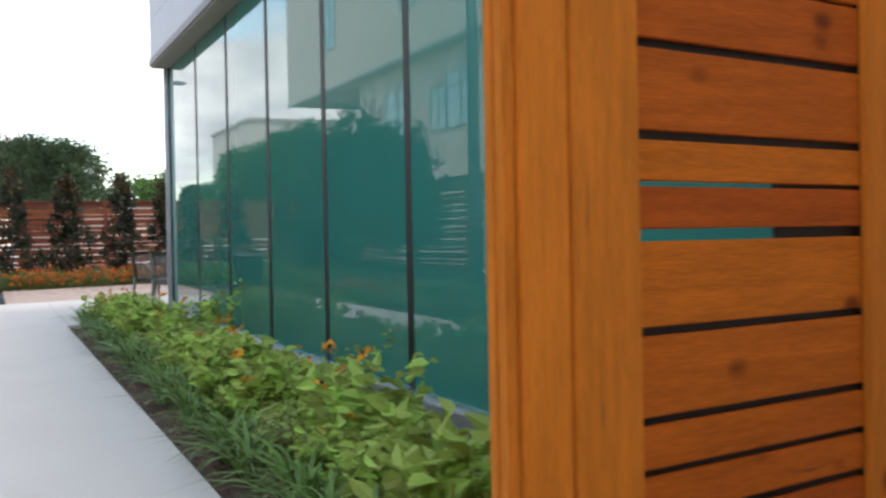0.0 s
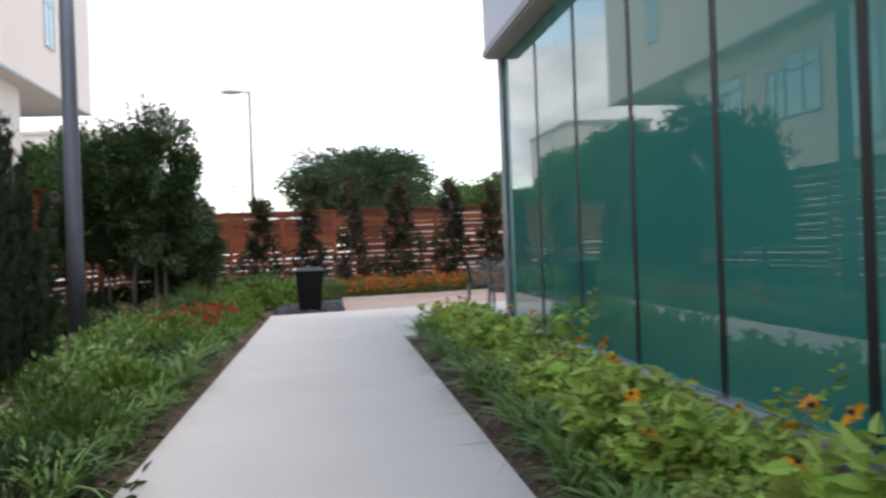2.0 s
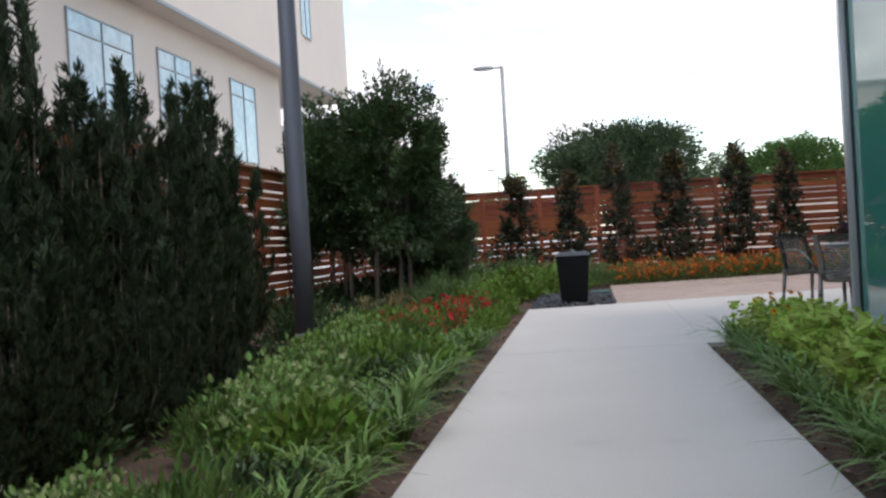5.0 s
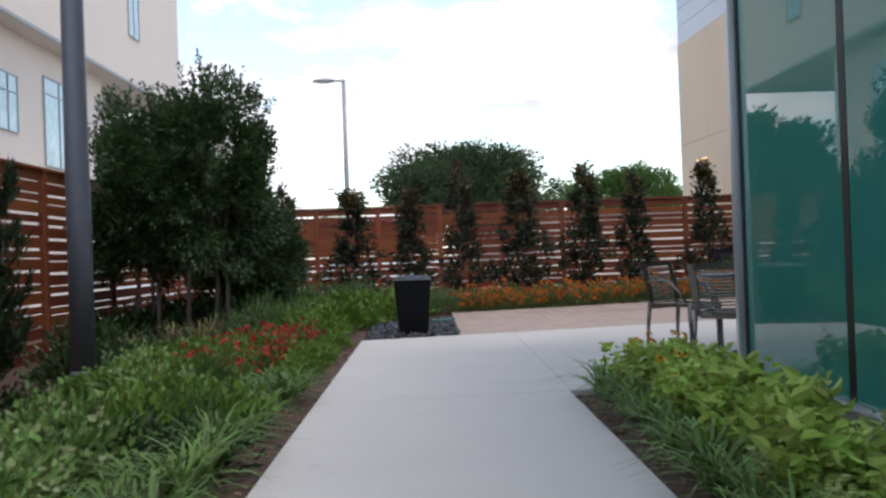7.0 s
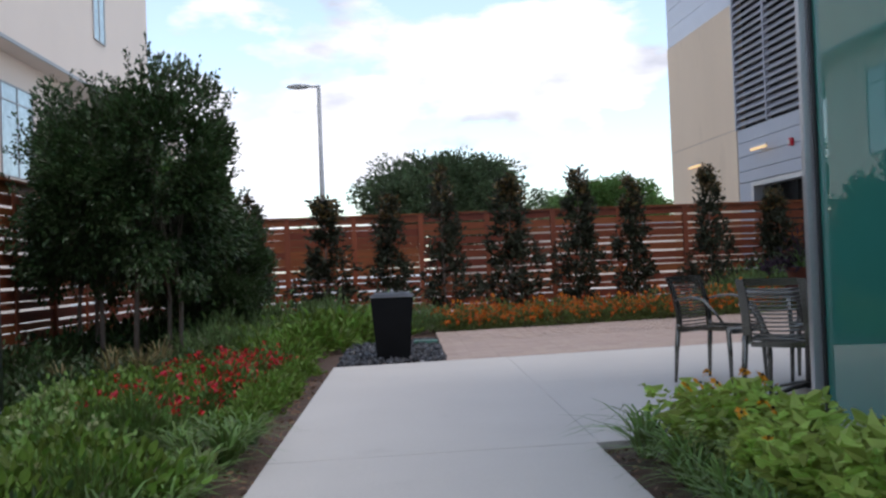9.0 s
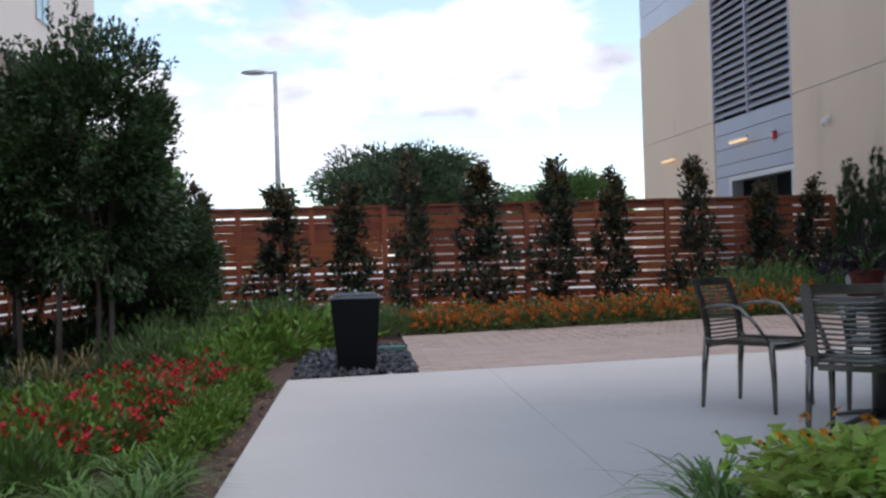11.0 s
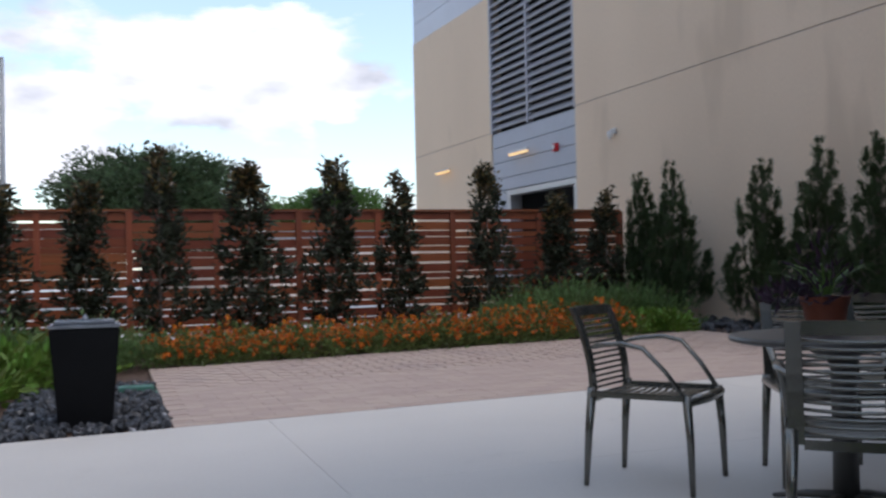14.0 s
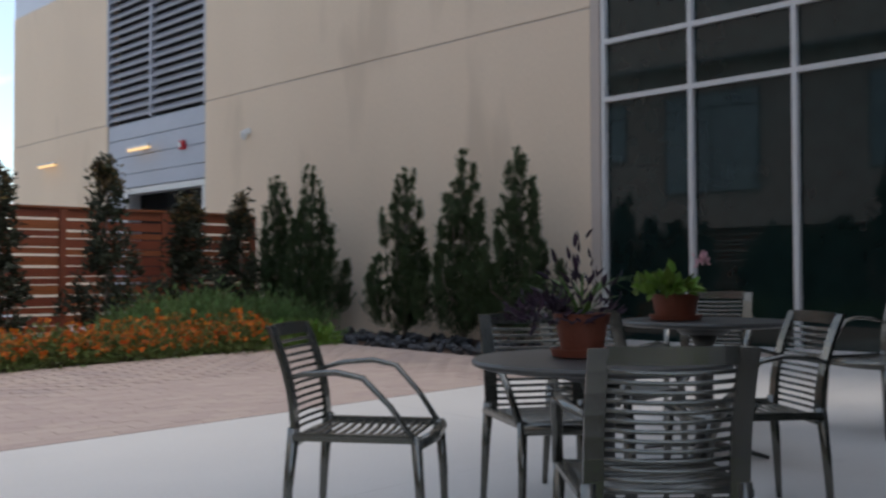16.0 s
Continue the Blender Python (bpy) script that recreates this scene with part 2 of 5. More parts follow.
M = dict(
    concrete=material("concrete", (0.55, 0.52, 0.48), 0.85, vary=0.07, scale=0.9, fine=90, bump=0.12, dark=((0.50, 0.47, 0.435), 1.7, 0.66)),
    paver=material("paver", (0.415, 0.32, 0.27), 0.9, vary=0.12, scale=5, fine=70, bump=0.25, piece=0.06, hue=0.006, dark=((0.36, 0.28, 0.245), 1.2, 0.56)),
    paver_far=material("paver_far", (0.415, 0.32, 0.27), 0.9, vary=0.12, scale=5, fine=70, bump=0.25, island=0.06, hue=0.006, dark=((0.36, 0.28, 0.245), 1.2, 0.56)),
    sand=material("joint_sand", (0.39, 0.30, 0.255), 0.95, vary=0.15),
    mulch=material("mulch", (0.085, 0.05, 0.034), 0.95, vary=0.5, scale=12, fine=55, bump=0.9),
    chip=material("bark_chip", (0.19, 0.115, 0.075), 0.95, vary=0.2, scale=20, bump=0.3, island=0.5),
    ground=material("ground", (0.52, 0.50, 0.46), 0.95, vary=0.12, scale=0.15, fine=8, bump=0.1),
    grass=material("lawn", (0.10, 0.16, 0.05), 0.95, vary=0.3, scale=1, fine=40, bump=0.3),
    cedar=material("cedar", (0.40, 0.135, 0.035), 0.55, vary=0.30, scale=2.2, fine=16, stretch=(1.2, 14, 14), bump=0.15, piece=0.2, hue=0.008, dark=((0.17, 0.05, 0.018), 3.5, 0.70)),
    cedar_up=material("cedar_upright", (0.66, 0.195, 0.018), 0.6, knots=(5, 5, 3.4), spec=0.2, vary=0.28, scale=2.2, fine=14, stretch=(14, 14, 1.2), bump=0.15, piece=0.10, dark=((0.19, 0.06, 0.02), 4.0, 0.70)),
    cedar_screen=material("cedar_screen", (0.54, 0.122, 0.010), 0.6, knots=(3.2, 5, 5), spec=0.2, vary=0.30, scale=2.0, fine=12, stretch=(1.5, 16, 16), bump=0.15, piece=0.16, hue=0.006, dark=((0.20, 0.06, 0.02), 3.2, 0.69)),
    cedar_fence=material("cedar_fence", (0.19, 0.045, 0.011), 0.65, vary=0.30, scale=2.2, fine=16, stretch=(1.2, 14, 14), bump=0.15, piece=0.25, hue=0.01),
    cedar_post=material("cedar_post", (0.21, 0.05, 0.017), 0.65, vary=0.28, scale=2.2, fine=14, stretch=(14, 14, 1.2), bump=0.15, piece=0.2),
    stucco=material("stucco", (0.75, 0.61, 0.465), 0.9, vary=0.07, scale=0.5, fine=45, bump=0.15, dark=((0.66, 0.535, 0.405), 0.8, 0.58), stretch=(1, 1, 0.35)),
    stucco_house=material("stucco_house", (0.66, 0.57, 0.50), 0.9, vary=0.04, scale=0.5, fine=45, bump=0.1),
    soffit=material("soffit_paint", (0.50, 0.43, 0.38), 0.9, vary=0.04),
    cladding=material("metal_cladding", (0.52, 0.53, 0.58), 0.4, 0.3, vary=0.05, scale=1.0, fine=12, bump=0.02),
    panel=material("blue_grey_panel", (0.42, 0.45, 0.52), 0.5, 0.2, vary=0.05, scale=1.0, fine=12, bump=0.02),
    aluminium=material("aluminium", (0.62, 0.62, 0.64), 0.35, 0.7, vary=0.05, scale=3, fine=40, bump=0.02),
    white_frame=material("white_frame", (0.62, 0.62, 0.62), 0.45, 0.1, vary=0.03, bump=0.0),
    # seals of the glass joints, also the painted shade in the screen's gaps
    black=material("black_seal_and_shade", (0.012, 0.012, 0.013), 0.5, vary=0.1, bump=0.0),
    teal=material("teal_glass", (0.046, 0.245, 0.205), 0.015, vary=0.05, scale=0.4, fine=3, bump=0.0, ior=1.85),
    dark_glass=material("dark_glass", (0.008, 0.017, 0.016), 0.02, vary=0.3, scale=0.5, fine=4, bump=0.0, ior=1.45),
    house_glass=material("house_glass", (0.42, 0.55, 0.60), 0.05, vary=0.25, scale=0.8, fine=4, bump=0.0, ior=1.8),
    louvre=material("louvre", (0.40, 0.41, 0.46), 0.5, 0.3, vary=0.05, bump=0.0),
    # near-black colour that stands for the shade of unlit interiors
    void=material("interior_shade", (0.025, 0.027, 0.03), 0.9, vary=0.3, bump=0.0),
    pole=material("pole_paint", (0.12, 0.13, 0.155), 0.42, 0.3, vary=0.1, scale=2, fine=30, bump=0.03),
    lamp_grey=material("lamp_grey", (0.30, 0.31, 0.32), 0.5, 0.3, vary=0.1, bump=0.0),
    chair=material("chair_paint", (0.19, 0.185, 0.165), 0.24, 0.8, vary=0.08, scale=5, fine=90, bump=0.03),
    table=material("table_metal", (0.085, 0.083, 0.078), 0.42, 0.4, vary=0.1, scale=5, fine=90, bump=0.04),
    urn=material("charcoal_ceramic", (0.006, 0.0063, 0.0072), 0.65, spec=0.12, vary=0.2, scale=5, fine=60, bump=0.1),
    urn_rim=material("wet_slate", (0.20, 0.22, 0.25), 0.22, vary=0.2, scale=8, fine=50, bump=0.1),
    stone=material("black_pebble", (0.035, 0.037, 0.043), 0.45, vary=0.3, scale=20, fine=60, bump=0.1, island=0.6),
    stone_pale=material("grey_pebble", (0.28, 0.28, 0.29), 0.5, vary=0.2, scale=20, fine=60, bump=0.1, island=0.3),
    valve=material("green_plastic", (0.06, 0.16, 0.12), 0.5, vary=0.1, bump=0.02),
    terracotta=material("terracotta", (0.20, 0.052, 0.026), 0.6, vary=0.15, scale=5, fine=50, bump=0.1),
    soil=material("soil", (0.04, 0.028, 0.02), 0.95, vary=0.3, bump=0.5),
    bark=material("bark", (0.17, 0.14, 0.115), 0.9, vary=0.3, scale=6, fine=40, stretch=(3, 3, 0.6), bump=0.5),
    red=material("red_plastic", (0.5, 0.02, 0.03), 0.4, vary=0.05, bump=0.0),
    white=material("white_plastic", (0.75, 0.75, 0.74), 0.4, vary=0.05, bump=0.0),
    glow=material("warm_diffuser", (0.9, 0.7, 0.4), 0.5, vary=0.05, bump=0.0, emit=((1.0, 0.62, 0.22), 0.9)),
    lf_cone=leaf_mat("coneflower_leaf", (0.43, 0.55, 0.125), 0.022, 0.45, 0.6, 0.4),
    lf_pale=leaf_mat("pale_leaf", (0.38, 0.44, 0.15), 0.02),
    lf_lily=leaf_mat("lily_blade", (0.15, 0.235, 0.06), 0.02),
    lf_pitto=leaf_mat("variegated_leaf", (0.185, 0.29, 0.085), 0.02, 0.5),
    lf_pitto2=leaf_mat("cream_edged_leaf", (0.36, 0.42, 0.20), 0.02, 0.3),
    lf_fern=leaf_mat("fern_leaf", (0.10, 0.17, 0.04), 0.02),
    lf_jun=leaf_mat("juniper_spray", (0.026, 0.044, 0.018), 0.02, 0.45, 0.7, 0.12),
    lf_jun2=leaf_mat("juniper_spray_light", (0.05, 0.075, 0.03), 0.02, 0.45, 0.7, 0.15),
    lf_mag=leaf_mat("magnolia_leaf", (0.032, 0.037, 0.020), 0.03, 0.45, 0.62, 0.1),
    lf_mag2=leaf_mat("magnolia_new_leaf", (0.13, 0.085, 0.03), 0.02, 0.4, 0.35, 0.15),
    lf_holly=leaf_mat("holly_leaf", (0.042, 0.074, 0.025), 0.025, 0.55, 0.4, 0.2),
    lf_oak=leaf_mat("oak_leaf", (0.065, 0.098, 0.045), 0.02, 0.45, 0.6, 0.2),
    lf_oak2=leaf_mat("bright_oak_leaf", (0.09, 0.16, 0.04), 0.02, 0.4, 0.6, 0.25),
    lf_lime=leaf_mat("lime_leaf", (0.125, 0.21, 0.032), 0.02),
    lf_grey=leaf_mat("grey_green_leaf", (0.13, 0.20, 0.07), 0.02),
    lf_lantana=leaf_mat("lantana_leaf", (0.125, 0.165, 0.05), 0.02),
    lf_straw=leaf_mat("straw_blade", (0.22, 0.18, 0.08), 0.02),
    lf_purple=leaf_mat("purple_leaf", (0.05, 0.028, 0.045), 0.02, 0.5),
    fl_yellow=leaf_mat("yellow_petal", (0.85, 0.36, 0.015), 0.01, 0.2),
    fl_eye=material("flower_eye", (0.03, 0.012, 0.006), 0.9, vary=0.2, bump=0.2),
    fl_orange=leaf_mat("orange_petal", (0.56, 0.13, 0.012), 0.018, 0.3),
    fl_red=leaf_mat("red_petal", (0.55, 0.02, 0.025), 0.012, 0.3),
    fl_pink=leaf_mat("pink_petal", (0.6, 0.35, 0.38), 0.012, 0.3),
)


# ---- building blocks ----
SLOPE_X, SLOPE_Y = 0.0209, 0.00558


def gz(x, y):
    """The height of the gently falling ground."""
    return SLOPE_X * min(max(x, -12), 12) + SLOPE_Y * min(max(y, -12), 40)


def mesh_of(name, verts, faces, mats, index=None, smooth=False):
    me = bpy.data.meshes.new(name)
    me.from_pydata(verts if isinstance(verts, list) else verts.tolist(), [], faces if isinstance(faces, list) else faces.tolist())
    for m in (mats if isinstance(mats, (list, tuple)) else [mats]):
        me.materials.append(m)
    if index is not None:
        me.polygons.foreach_set("material_index", np.asarray(index, dtype=np.int32))
    if smooth:
        me.polygons.foreach_set("use_smooth", np.ones(len(me.polygons), dtype=bool))
    me.update()
    return me


def data_of(bm, name, mat, smooth=False):
    me = bpy.data.meshes.new(name)
    bmesh.ops.recalc_face_normals(bm, faces=bm.faces)
    bm.to_mesh(me)
    bm.free()
    me.materials.append(mat)
    if smooth:
        me.polygons.foreach_set("use_smooth", np.ones(len(me.polygons), dtype=bool))
    return me


def part(name, bm, mat=None, parent=None, label="", smooth=False):
    me = data_of(bm, name, mat, smooth) if isinstance(bm, bmesh.types.BMesh) else bm
    ob = new(name, me)
    ob.parent = parent
    return tagged(ob, label)


def thing(name, label, category, m=None, group="", kind=""):
    ob = new(name)
    ob.empty_display_size = 0.1
    if m is not None:
        ob.matrix_basis = m
    return tagged(ob, label, category, group, kind)


def add_box(bm, x0, y0, z0, x1, y1, z1, bevel=0.0):
    r = bmesh.ops.create_cube(bm, size=1, matrix=Matrix.LocRotScale(((x0 + x1) / 2, (y0 + y1) / 2, (z0 + z1) / 2), None, (abs(x1 - x0), abs(y1 - y0), abs(z1 - z0))))
    if bevel:
        es = list({e for v in r["verts"] for e in v.link_edges})
        bmesh.ops.bevel(bm, geom=es, offset=bevel, segments=2, affect="EDGES")
    return bm


def boxed(x0, y0, z0, x1, y1, z1, bevel=0.0):
    return add_box(bmesh.new(), x0, y0, z0, x1, y1, z1, bevel)


def tube(bm, pts, radius, sides=8, squash=1.0):
    """A tube along points; radius a number or one per point."""
    pts = [Vector(p) for p in pts]
    rings = []
    for i, p in enumerate(pts):
        d = (pts[min(i + 1, len(pts) - 1)] - pts[max(i - 1, 0)]).normalized()
        a = d.cross(Vector((0, 0, 1)))
        if a.length < 0.1:
            a = d.cross(Vector((0, 1, 0)))
        a.normalize()
        b = d.cross(a)
        r = radius[i] if isinstance(radius, (list, tuple)) else radius
        rings.append([bm.verts.new(p + a * (r * math.cos(2 * math.pi * k / sides)) + b * (r * squash * math.sin(2 * math.pi * k / sides))) for k in range(sides)])
    for u, v in zip(rings, rings[1:]):
        for k in range(sides):
            bm.faces.new((u[k], u[(k + 1) % sides], v[(k + 1) % sides], v[k]))
    bm.faces.new(rings[0])
    bm.faces.new(rings[-1])
    return bm


def lathe(bm, profile, sides=32, at=(0, 0)):
    rings = [[bm.verts.new((at[0] + r * math.cos(2 * math.pi * k / sides), at[1] + r * math.sin(2 * math.pi * k / sides), z)) for k in range(sides)] for r, z in profile]
    for u, v in zip(rings, rings[1:]):
        for k in range(sides):
            bm.faces.new((u[k], u[(k + 1) % sides], v[(k + 1) % sides], v[k]))
    bm.faces.new(rings[0])
    bm.faces.new(rings[-1])
    return bm


def sheet(x0, y0, x1, y1, lift=0.0, thick=0.12, step=None):
    """A slab that follows the ground's fall."""
    bm = bmesh.new()
    c = [(x0, y0), (x1, y0), (x1, y1), (x0, y1)]
    top = [bm.verts.new((x, y, gz(x, y) + lift)) for x, y in c]
    low = [bm.verts.new((x, y, gz(x, y) + lift - thick)) for x, y in c]
    bm.faces.new(top)
    bm.faces.new(low[::-1])
    for i in range(4):
        j = (i + 1) % 4
        bm.faces.new((top[i], low[i], low[j], top[j]))
    bmesh.ops.bevel(bm, geom=[e for e in bm.edges if e.verts[0] in top and e.verts[1] in top], offset=0.002, segments=1, affect="EDGES")
    return bm


# ---- foliage ----
def leaf_arrays(base, way, size, aspect, rng, curl=0.25):
    """Pointed folded leaves from base points along ways."""
    n = len(base)
    way = way / (np.linalg.norm(way, axis=1, keepdims=True) + 1e-9)
    side = np.cross(way, rng.normal(size=(n, 3)))
    side /= np.linalg.norm(side, axis=1, keepdims=True) + 1e-9
    up = np.cross(side, way)
    L = size * rng.uniform(0.7, 1.3, n)
    W = (L * aspect / 2)[:, None]
    L = L[:, None]
    mid = lambda f, w, s: base + way * L * f + side * W * w * s + up * L * (curl * (0.35 * abs(w) - f * f * 0.5))
    v = np.stack([base, mid(0.28, 0.9, 1), mid(0.62, 0.85, 1), mid(1.0, 0, 1), mid(0.62, 0.85, -1), mid(0.28, 0.9, -1)], 1).reshape(-1, 3)
    i = np.arange(n)[:, None] * 6
    f = np.concatenate([i + [0, 1, 2, 3], i + [0, 3, 4, 5]], 1).reshape(-1, 4)
    return v, f


def join_arrays(sets):
    vs, fs, idx, o = [], [], [], 0
    for k, (v, f) in sets:
        vs.append(v)
        fs.append(f + o)
        idx.append(np.full(len(f), k))
        o += len(v)
    return np.concatenate(vs), np.concatenate(fs), np.concatenate(idx)


def blades(n, rng, height, spread, width, base_r=0.05, seg=4):
    """Arching strap leaves from one crown."""
    a = rng.uniform(0, 2 * math.pi, n)
    h = height * rng.uniform(0.6, 1.15, n)
    s = spread * rng.uniform(0.25, 1.2, n)
    w = width * rng.uniform(0.7, 1.2, n)
    t = np.linspace(0, 1, seg + 1)
    r = base_r * rng.uniform(0, 1, n)[:, None] + s[:, None] * t[None] ** 1.4
    droop = rng.uniform(0.9, 1.5, n)[:, None]
    z = h[:, None] * (1.9 * t[None] - droop * t[None] ** 2.2)
    tw = a[:, None] + 0.3 * t[None] * rng.normal(size=(n, 1))
    c = np.stack([r * np.cos(tw), r * np.sin(tw), z], -1)
    nrm = np.stack([-np.sin(a), np.cos(a), np.zeros(n)], -1)[:, None, :]
    ww = (w[:, None] * (1 - t[None] ** 2.5 * 0.95) / 2)[..., None]
    v = np.stack([c - nrm * ww, c + nrm * ww], 2).reshape(-1, 3)
    i = (np.arange(n) * (seg + 1) * 2)[:, None]
    f = np.concatenate([i + [2 * k, 2 * k + 1, 2 * k + 3, 2 * k + 2] for k in range(seg)], 1).reshape(-1, 4)
    return v, f


def plant(name, label, category, pieces, group="", at=None, bm_parts=()):
    """A plant thing of foliage pieces: (part name, arrays, material)."""
    ob = thing(name, label, category, at, group)
    for pname, (v, f), mat in pieces:
        part(pname, mesh_of(pname, v, f, mat), None, ob)
    for pname, bm, mat in bm_parts:
        part(pname, bm, mat, ob, smooth=True)
    return ob


def put(ob, x, y, turn, scale=1.0, drop=0.0):
    return Matrix.LocRotScale((x, y, gz(x, y) - drop), Euler((0, 0, turn)), None) @ Matrix.Diagonal((scale, scale, scale, 1))


def copy_scaled(ob, x, y, turn, s, label="", z=None):
    c = copy_thing(ob, pose(x, y, gz(x, y) if z is None else z, 0, 0, math.degrees(turn)))
    c.scale = (s, s, s) if not isinstance(s, tuple) else s
    return tagged(c, label)


# ---- ground ----
tagged(part("ground", mesh_of("ground", [(-900, -900, -0.30), (900, -900, -0.30), (900, 1500, -0.30), (-900, 1500, -0.30)], [(0, 1, 2, 3)], M["ground"])),
       "pale dusty ground of the lots beyond the garden", "ground", kind="structure")
tagged(part("garden_soil", sheet(-12, -6, 9.6, 27.6, -0.045, 0.2), M["mulch"]), "brown shredded bark mulch of the planting beds", "ground", kind="structure")
tagged(part("lot_paving", sheet(-14, 27.7, 60, 44, -0.06, 0.2), M["ground"]), "pale sunlit paving behind the garden fence", "pavement", kind="structure")
path = thing("path", "pale grey broom-finished concrete garden path and patio", "pavement", kind="structure")
for x0, y0, x1, y1 in ((-1.03, -5.0, 0.86, -1.4), (-1.03, -1.396, 0.86, 13.094), (-1.03, 13.108, 0.8785, 18.25), (0.88, 13.107, 4.60, 15.90), (0.88, 15.9015, 4.60, 18.25),
                       (4.6015, 13.107, 9.40, 15.90), (4.6015, 15.9015, 9.40, 18.25)):
    part("concrete_slab", sheet(x0, y0, x1, y1, 0.0, 0.11), M["concrete"], path)

# ---- glazed building beside the path ----
GX = 2.15
# the glass runs half a degree off the path
TURN = Matrix.Translation((GX, 12.97, 0)) @ Euler((0, 0, radians(0.45))).to_matrix().to_4x4() @ Matrix.Translation((-GX, -12.97, 0))
glazed = thing("wall_glazed", "tall teal-tinted glass wall with dark joints above a metal sill", "glass wall", TURN, kind="structure")
joints_y = [2.20, 3.70, 5.20, 6.71, 8.21, 9.71, 11.22]
for a, b in zip(joints_y, joints_y[1:] + [12.93]):
    part("pane", boxed(GX, a + 0.025, 0.23, GX + 0.03, b - 0.025, 3.37), M["teal"], glazed)
for y in joints_y:
    part("joint", boxed(GX - 0.003, y - 0.042, 0.24, GX + 0.06, y + 0.042, 3.36), M["black"], glazed)
    part("fin", boxed(GX + 0.061, y - 0.03, 0.24, GX + 0.2, y + 0.03, 3.36), M["black"], glazed)
# added sheet behind the panes, coloured as the unlit inside
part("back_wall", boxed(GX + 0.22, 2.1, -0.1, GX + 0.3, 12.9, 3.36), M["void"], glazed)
part("sill", boxed(GX - 0.07, 2.1, 0.13, GX + 0.2, 12.93, 0.225, 0.008), M["aluminium"], glazed, "brushed metal sill")
part("plinth", boxed(GX - 0.02, 2.1, -0.2, GX + 0.2, 12.93, 0.128), M["soffit"], glazed)
part("corner_post", boxed(GX - 0.06, 12.945, -0.15, GX + 0.06, 13.0, 3.37, 0.005), M["aluminium"], glazed, "pale metal corner post")
part("corner_seal", boxed(GX - 0.012, 12.90, 0.23, GX + 0.0, 12.933, 3.37), M["black"], glazed)
upper = thing("wall_upper", "lavender-grey metal cladding panels above the glass", "wall", TURN, kind="structure")
for k in range(9):
    part("cladding_panel", boxed(GX - 0.21, -4, 3.47 + 0.5 * k, 8, 13.04, 3.47 + 0.5 * k + 0.492), M["cladding"], upper)
part("soffit", boxed(GX - 0.2, -4, 3.375, 8, 13.03, 3.465), M["soffit"], upper)
part("drip_edge", boxed(GX - 0.225, -4, 3.40, GX - 0.202, 13.05, 3.478), M["lamp_grey"], upper)
tagged(part("wall_side", boxed(2.6, -6.0, -0.3, 2.9, 2.09, 3.37), M["stucco"]), "plain tan stucco wall behind the wooden screen", "wall", kind="structure")
end_wall = thing("wall_end", "dark glass end wall of the glazed building", "glass wall", kind="structure")
part("wall_end_glass", boxed(GX + 0.15, 12.96, -0.1, 9.55, 13.0, 3.36), M["dark_glass"], end_wall)
tagged(part("wall_rear", boxed(-14, -6.2, -0.3, 9.6, -6.0, 4.5), M["stucco"]), "plain tan stucco wall closing the garden", "wall", kind="structure")

# ---- right-hand building: tan wall, louvre, windows ----
WALL = Matrix.Translation((9.45, 20.02, 0)) @ Euler((0, 0, math.atan(0.05))).to_matrix().to_4x4()
# in this frame y runs along the wall to the far end, x goes into the building
wall = thing("wall_tan", "tan stucco wall with a long reveal joint, beside the patio", "wall", WALL, kind="structure")
L_END, LOU0, LOU1, TOP = 18.65, 9.14, 13.28, 7.92
part("wall_lower", boxed(0, 0, -0.2, 0.4, LOU0, 4.52), M["stucco"], wall)
part("wall_upper", boxed(0, 0, 4.545, 0.4, LOU0, 9.6), M["stucco"], wall)
part("reveal", boxed(0.012, 0.01, 4.52, 0.38, LOU0, 4.545), M["soffit"], wall)
part("wall_far_lower", boxed(0, LOU1, -0.2, 0.4, L_END, 4.52), M["stucco"], wall)
part("wall_far_upper", boxed(0, LOU1, 4.545, 0.4, L_END, TOP), M["stucco"], wall)
part("reveal", boxed(0.012, LOU1, 4.52, 0.38, L_END - 0.01, 4.545), M["soffit"], wall)
part("wall_end_face", boxed(0.4, L_END - 0.3, -0.2, 9, L_END, TOP), M["stucco"], wall)
for k in range(3):
    part("parapet_panel", boxed(0.02, LOU1, TOP + 0.004 + 0.6 * k, 9, L_END - 0.01, TOP + 0.59 + 0.6 * k), M["cladding"], wall, "pale metal parapet panel")
part("parapet_panel", boxed(0.02, 0, 9.604, 9, LOU1 - 0.01, 10.4), M["cladding"], wall)
zs = [3.08, 3.38, 3.76, 4.14, 4.50]
for a, b in zip(zs, zs[1:]):
    part("metal_panel", boxed(0.03, LOU0 + 0.01, a, 0.3, LOU1 - 0.01, b - 0.014, 0.003), M["panel"], wall, "pale blue-grey metal panel")
part("metal_panel", boxed(0.03, 12.45, -0.2, 0.3, LOU1 - 0.01, 3.06), M["panel"], wall)
part("door_frame", boxed(0.0, 12.28, -0.2, 0.3, 12.44, 3.05), M["aluminium"], wall)
part("door_frame", boxed(0.0, LOU0 + 0.01, 2.93, 0.3, 12.27, 3.05), M["aluminium"], wall)
part("door_frame", boxed(0.0, LOU0 + 0.01, -0.2, 0.3, LOU0 + 0.12, 2.92), M["aluminium"], wall)
# box added inside the doorway, its shade put into the near-black colour
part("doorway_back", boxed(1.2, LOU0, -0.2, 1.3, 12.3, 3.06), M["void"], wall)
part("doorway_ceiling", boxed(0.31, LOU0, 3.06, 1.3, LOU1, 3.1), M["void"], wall)
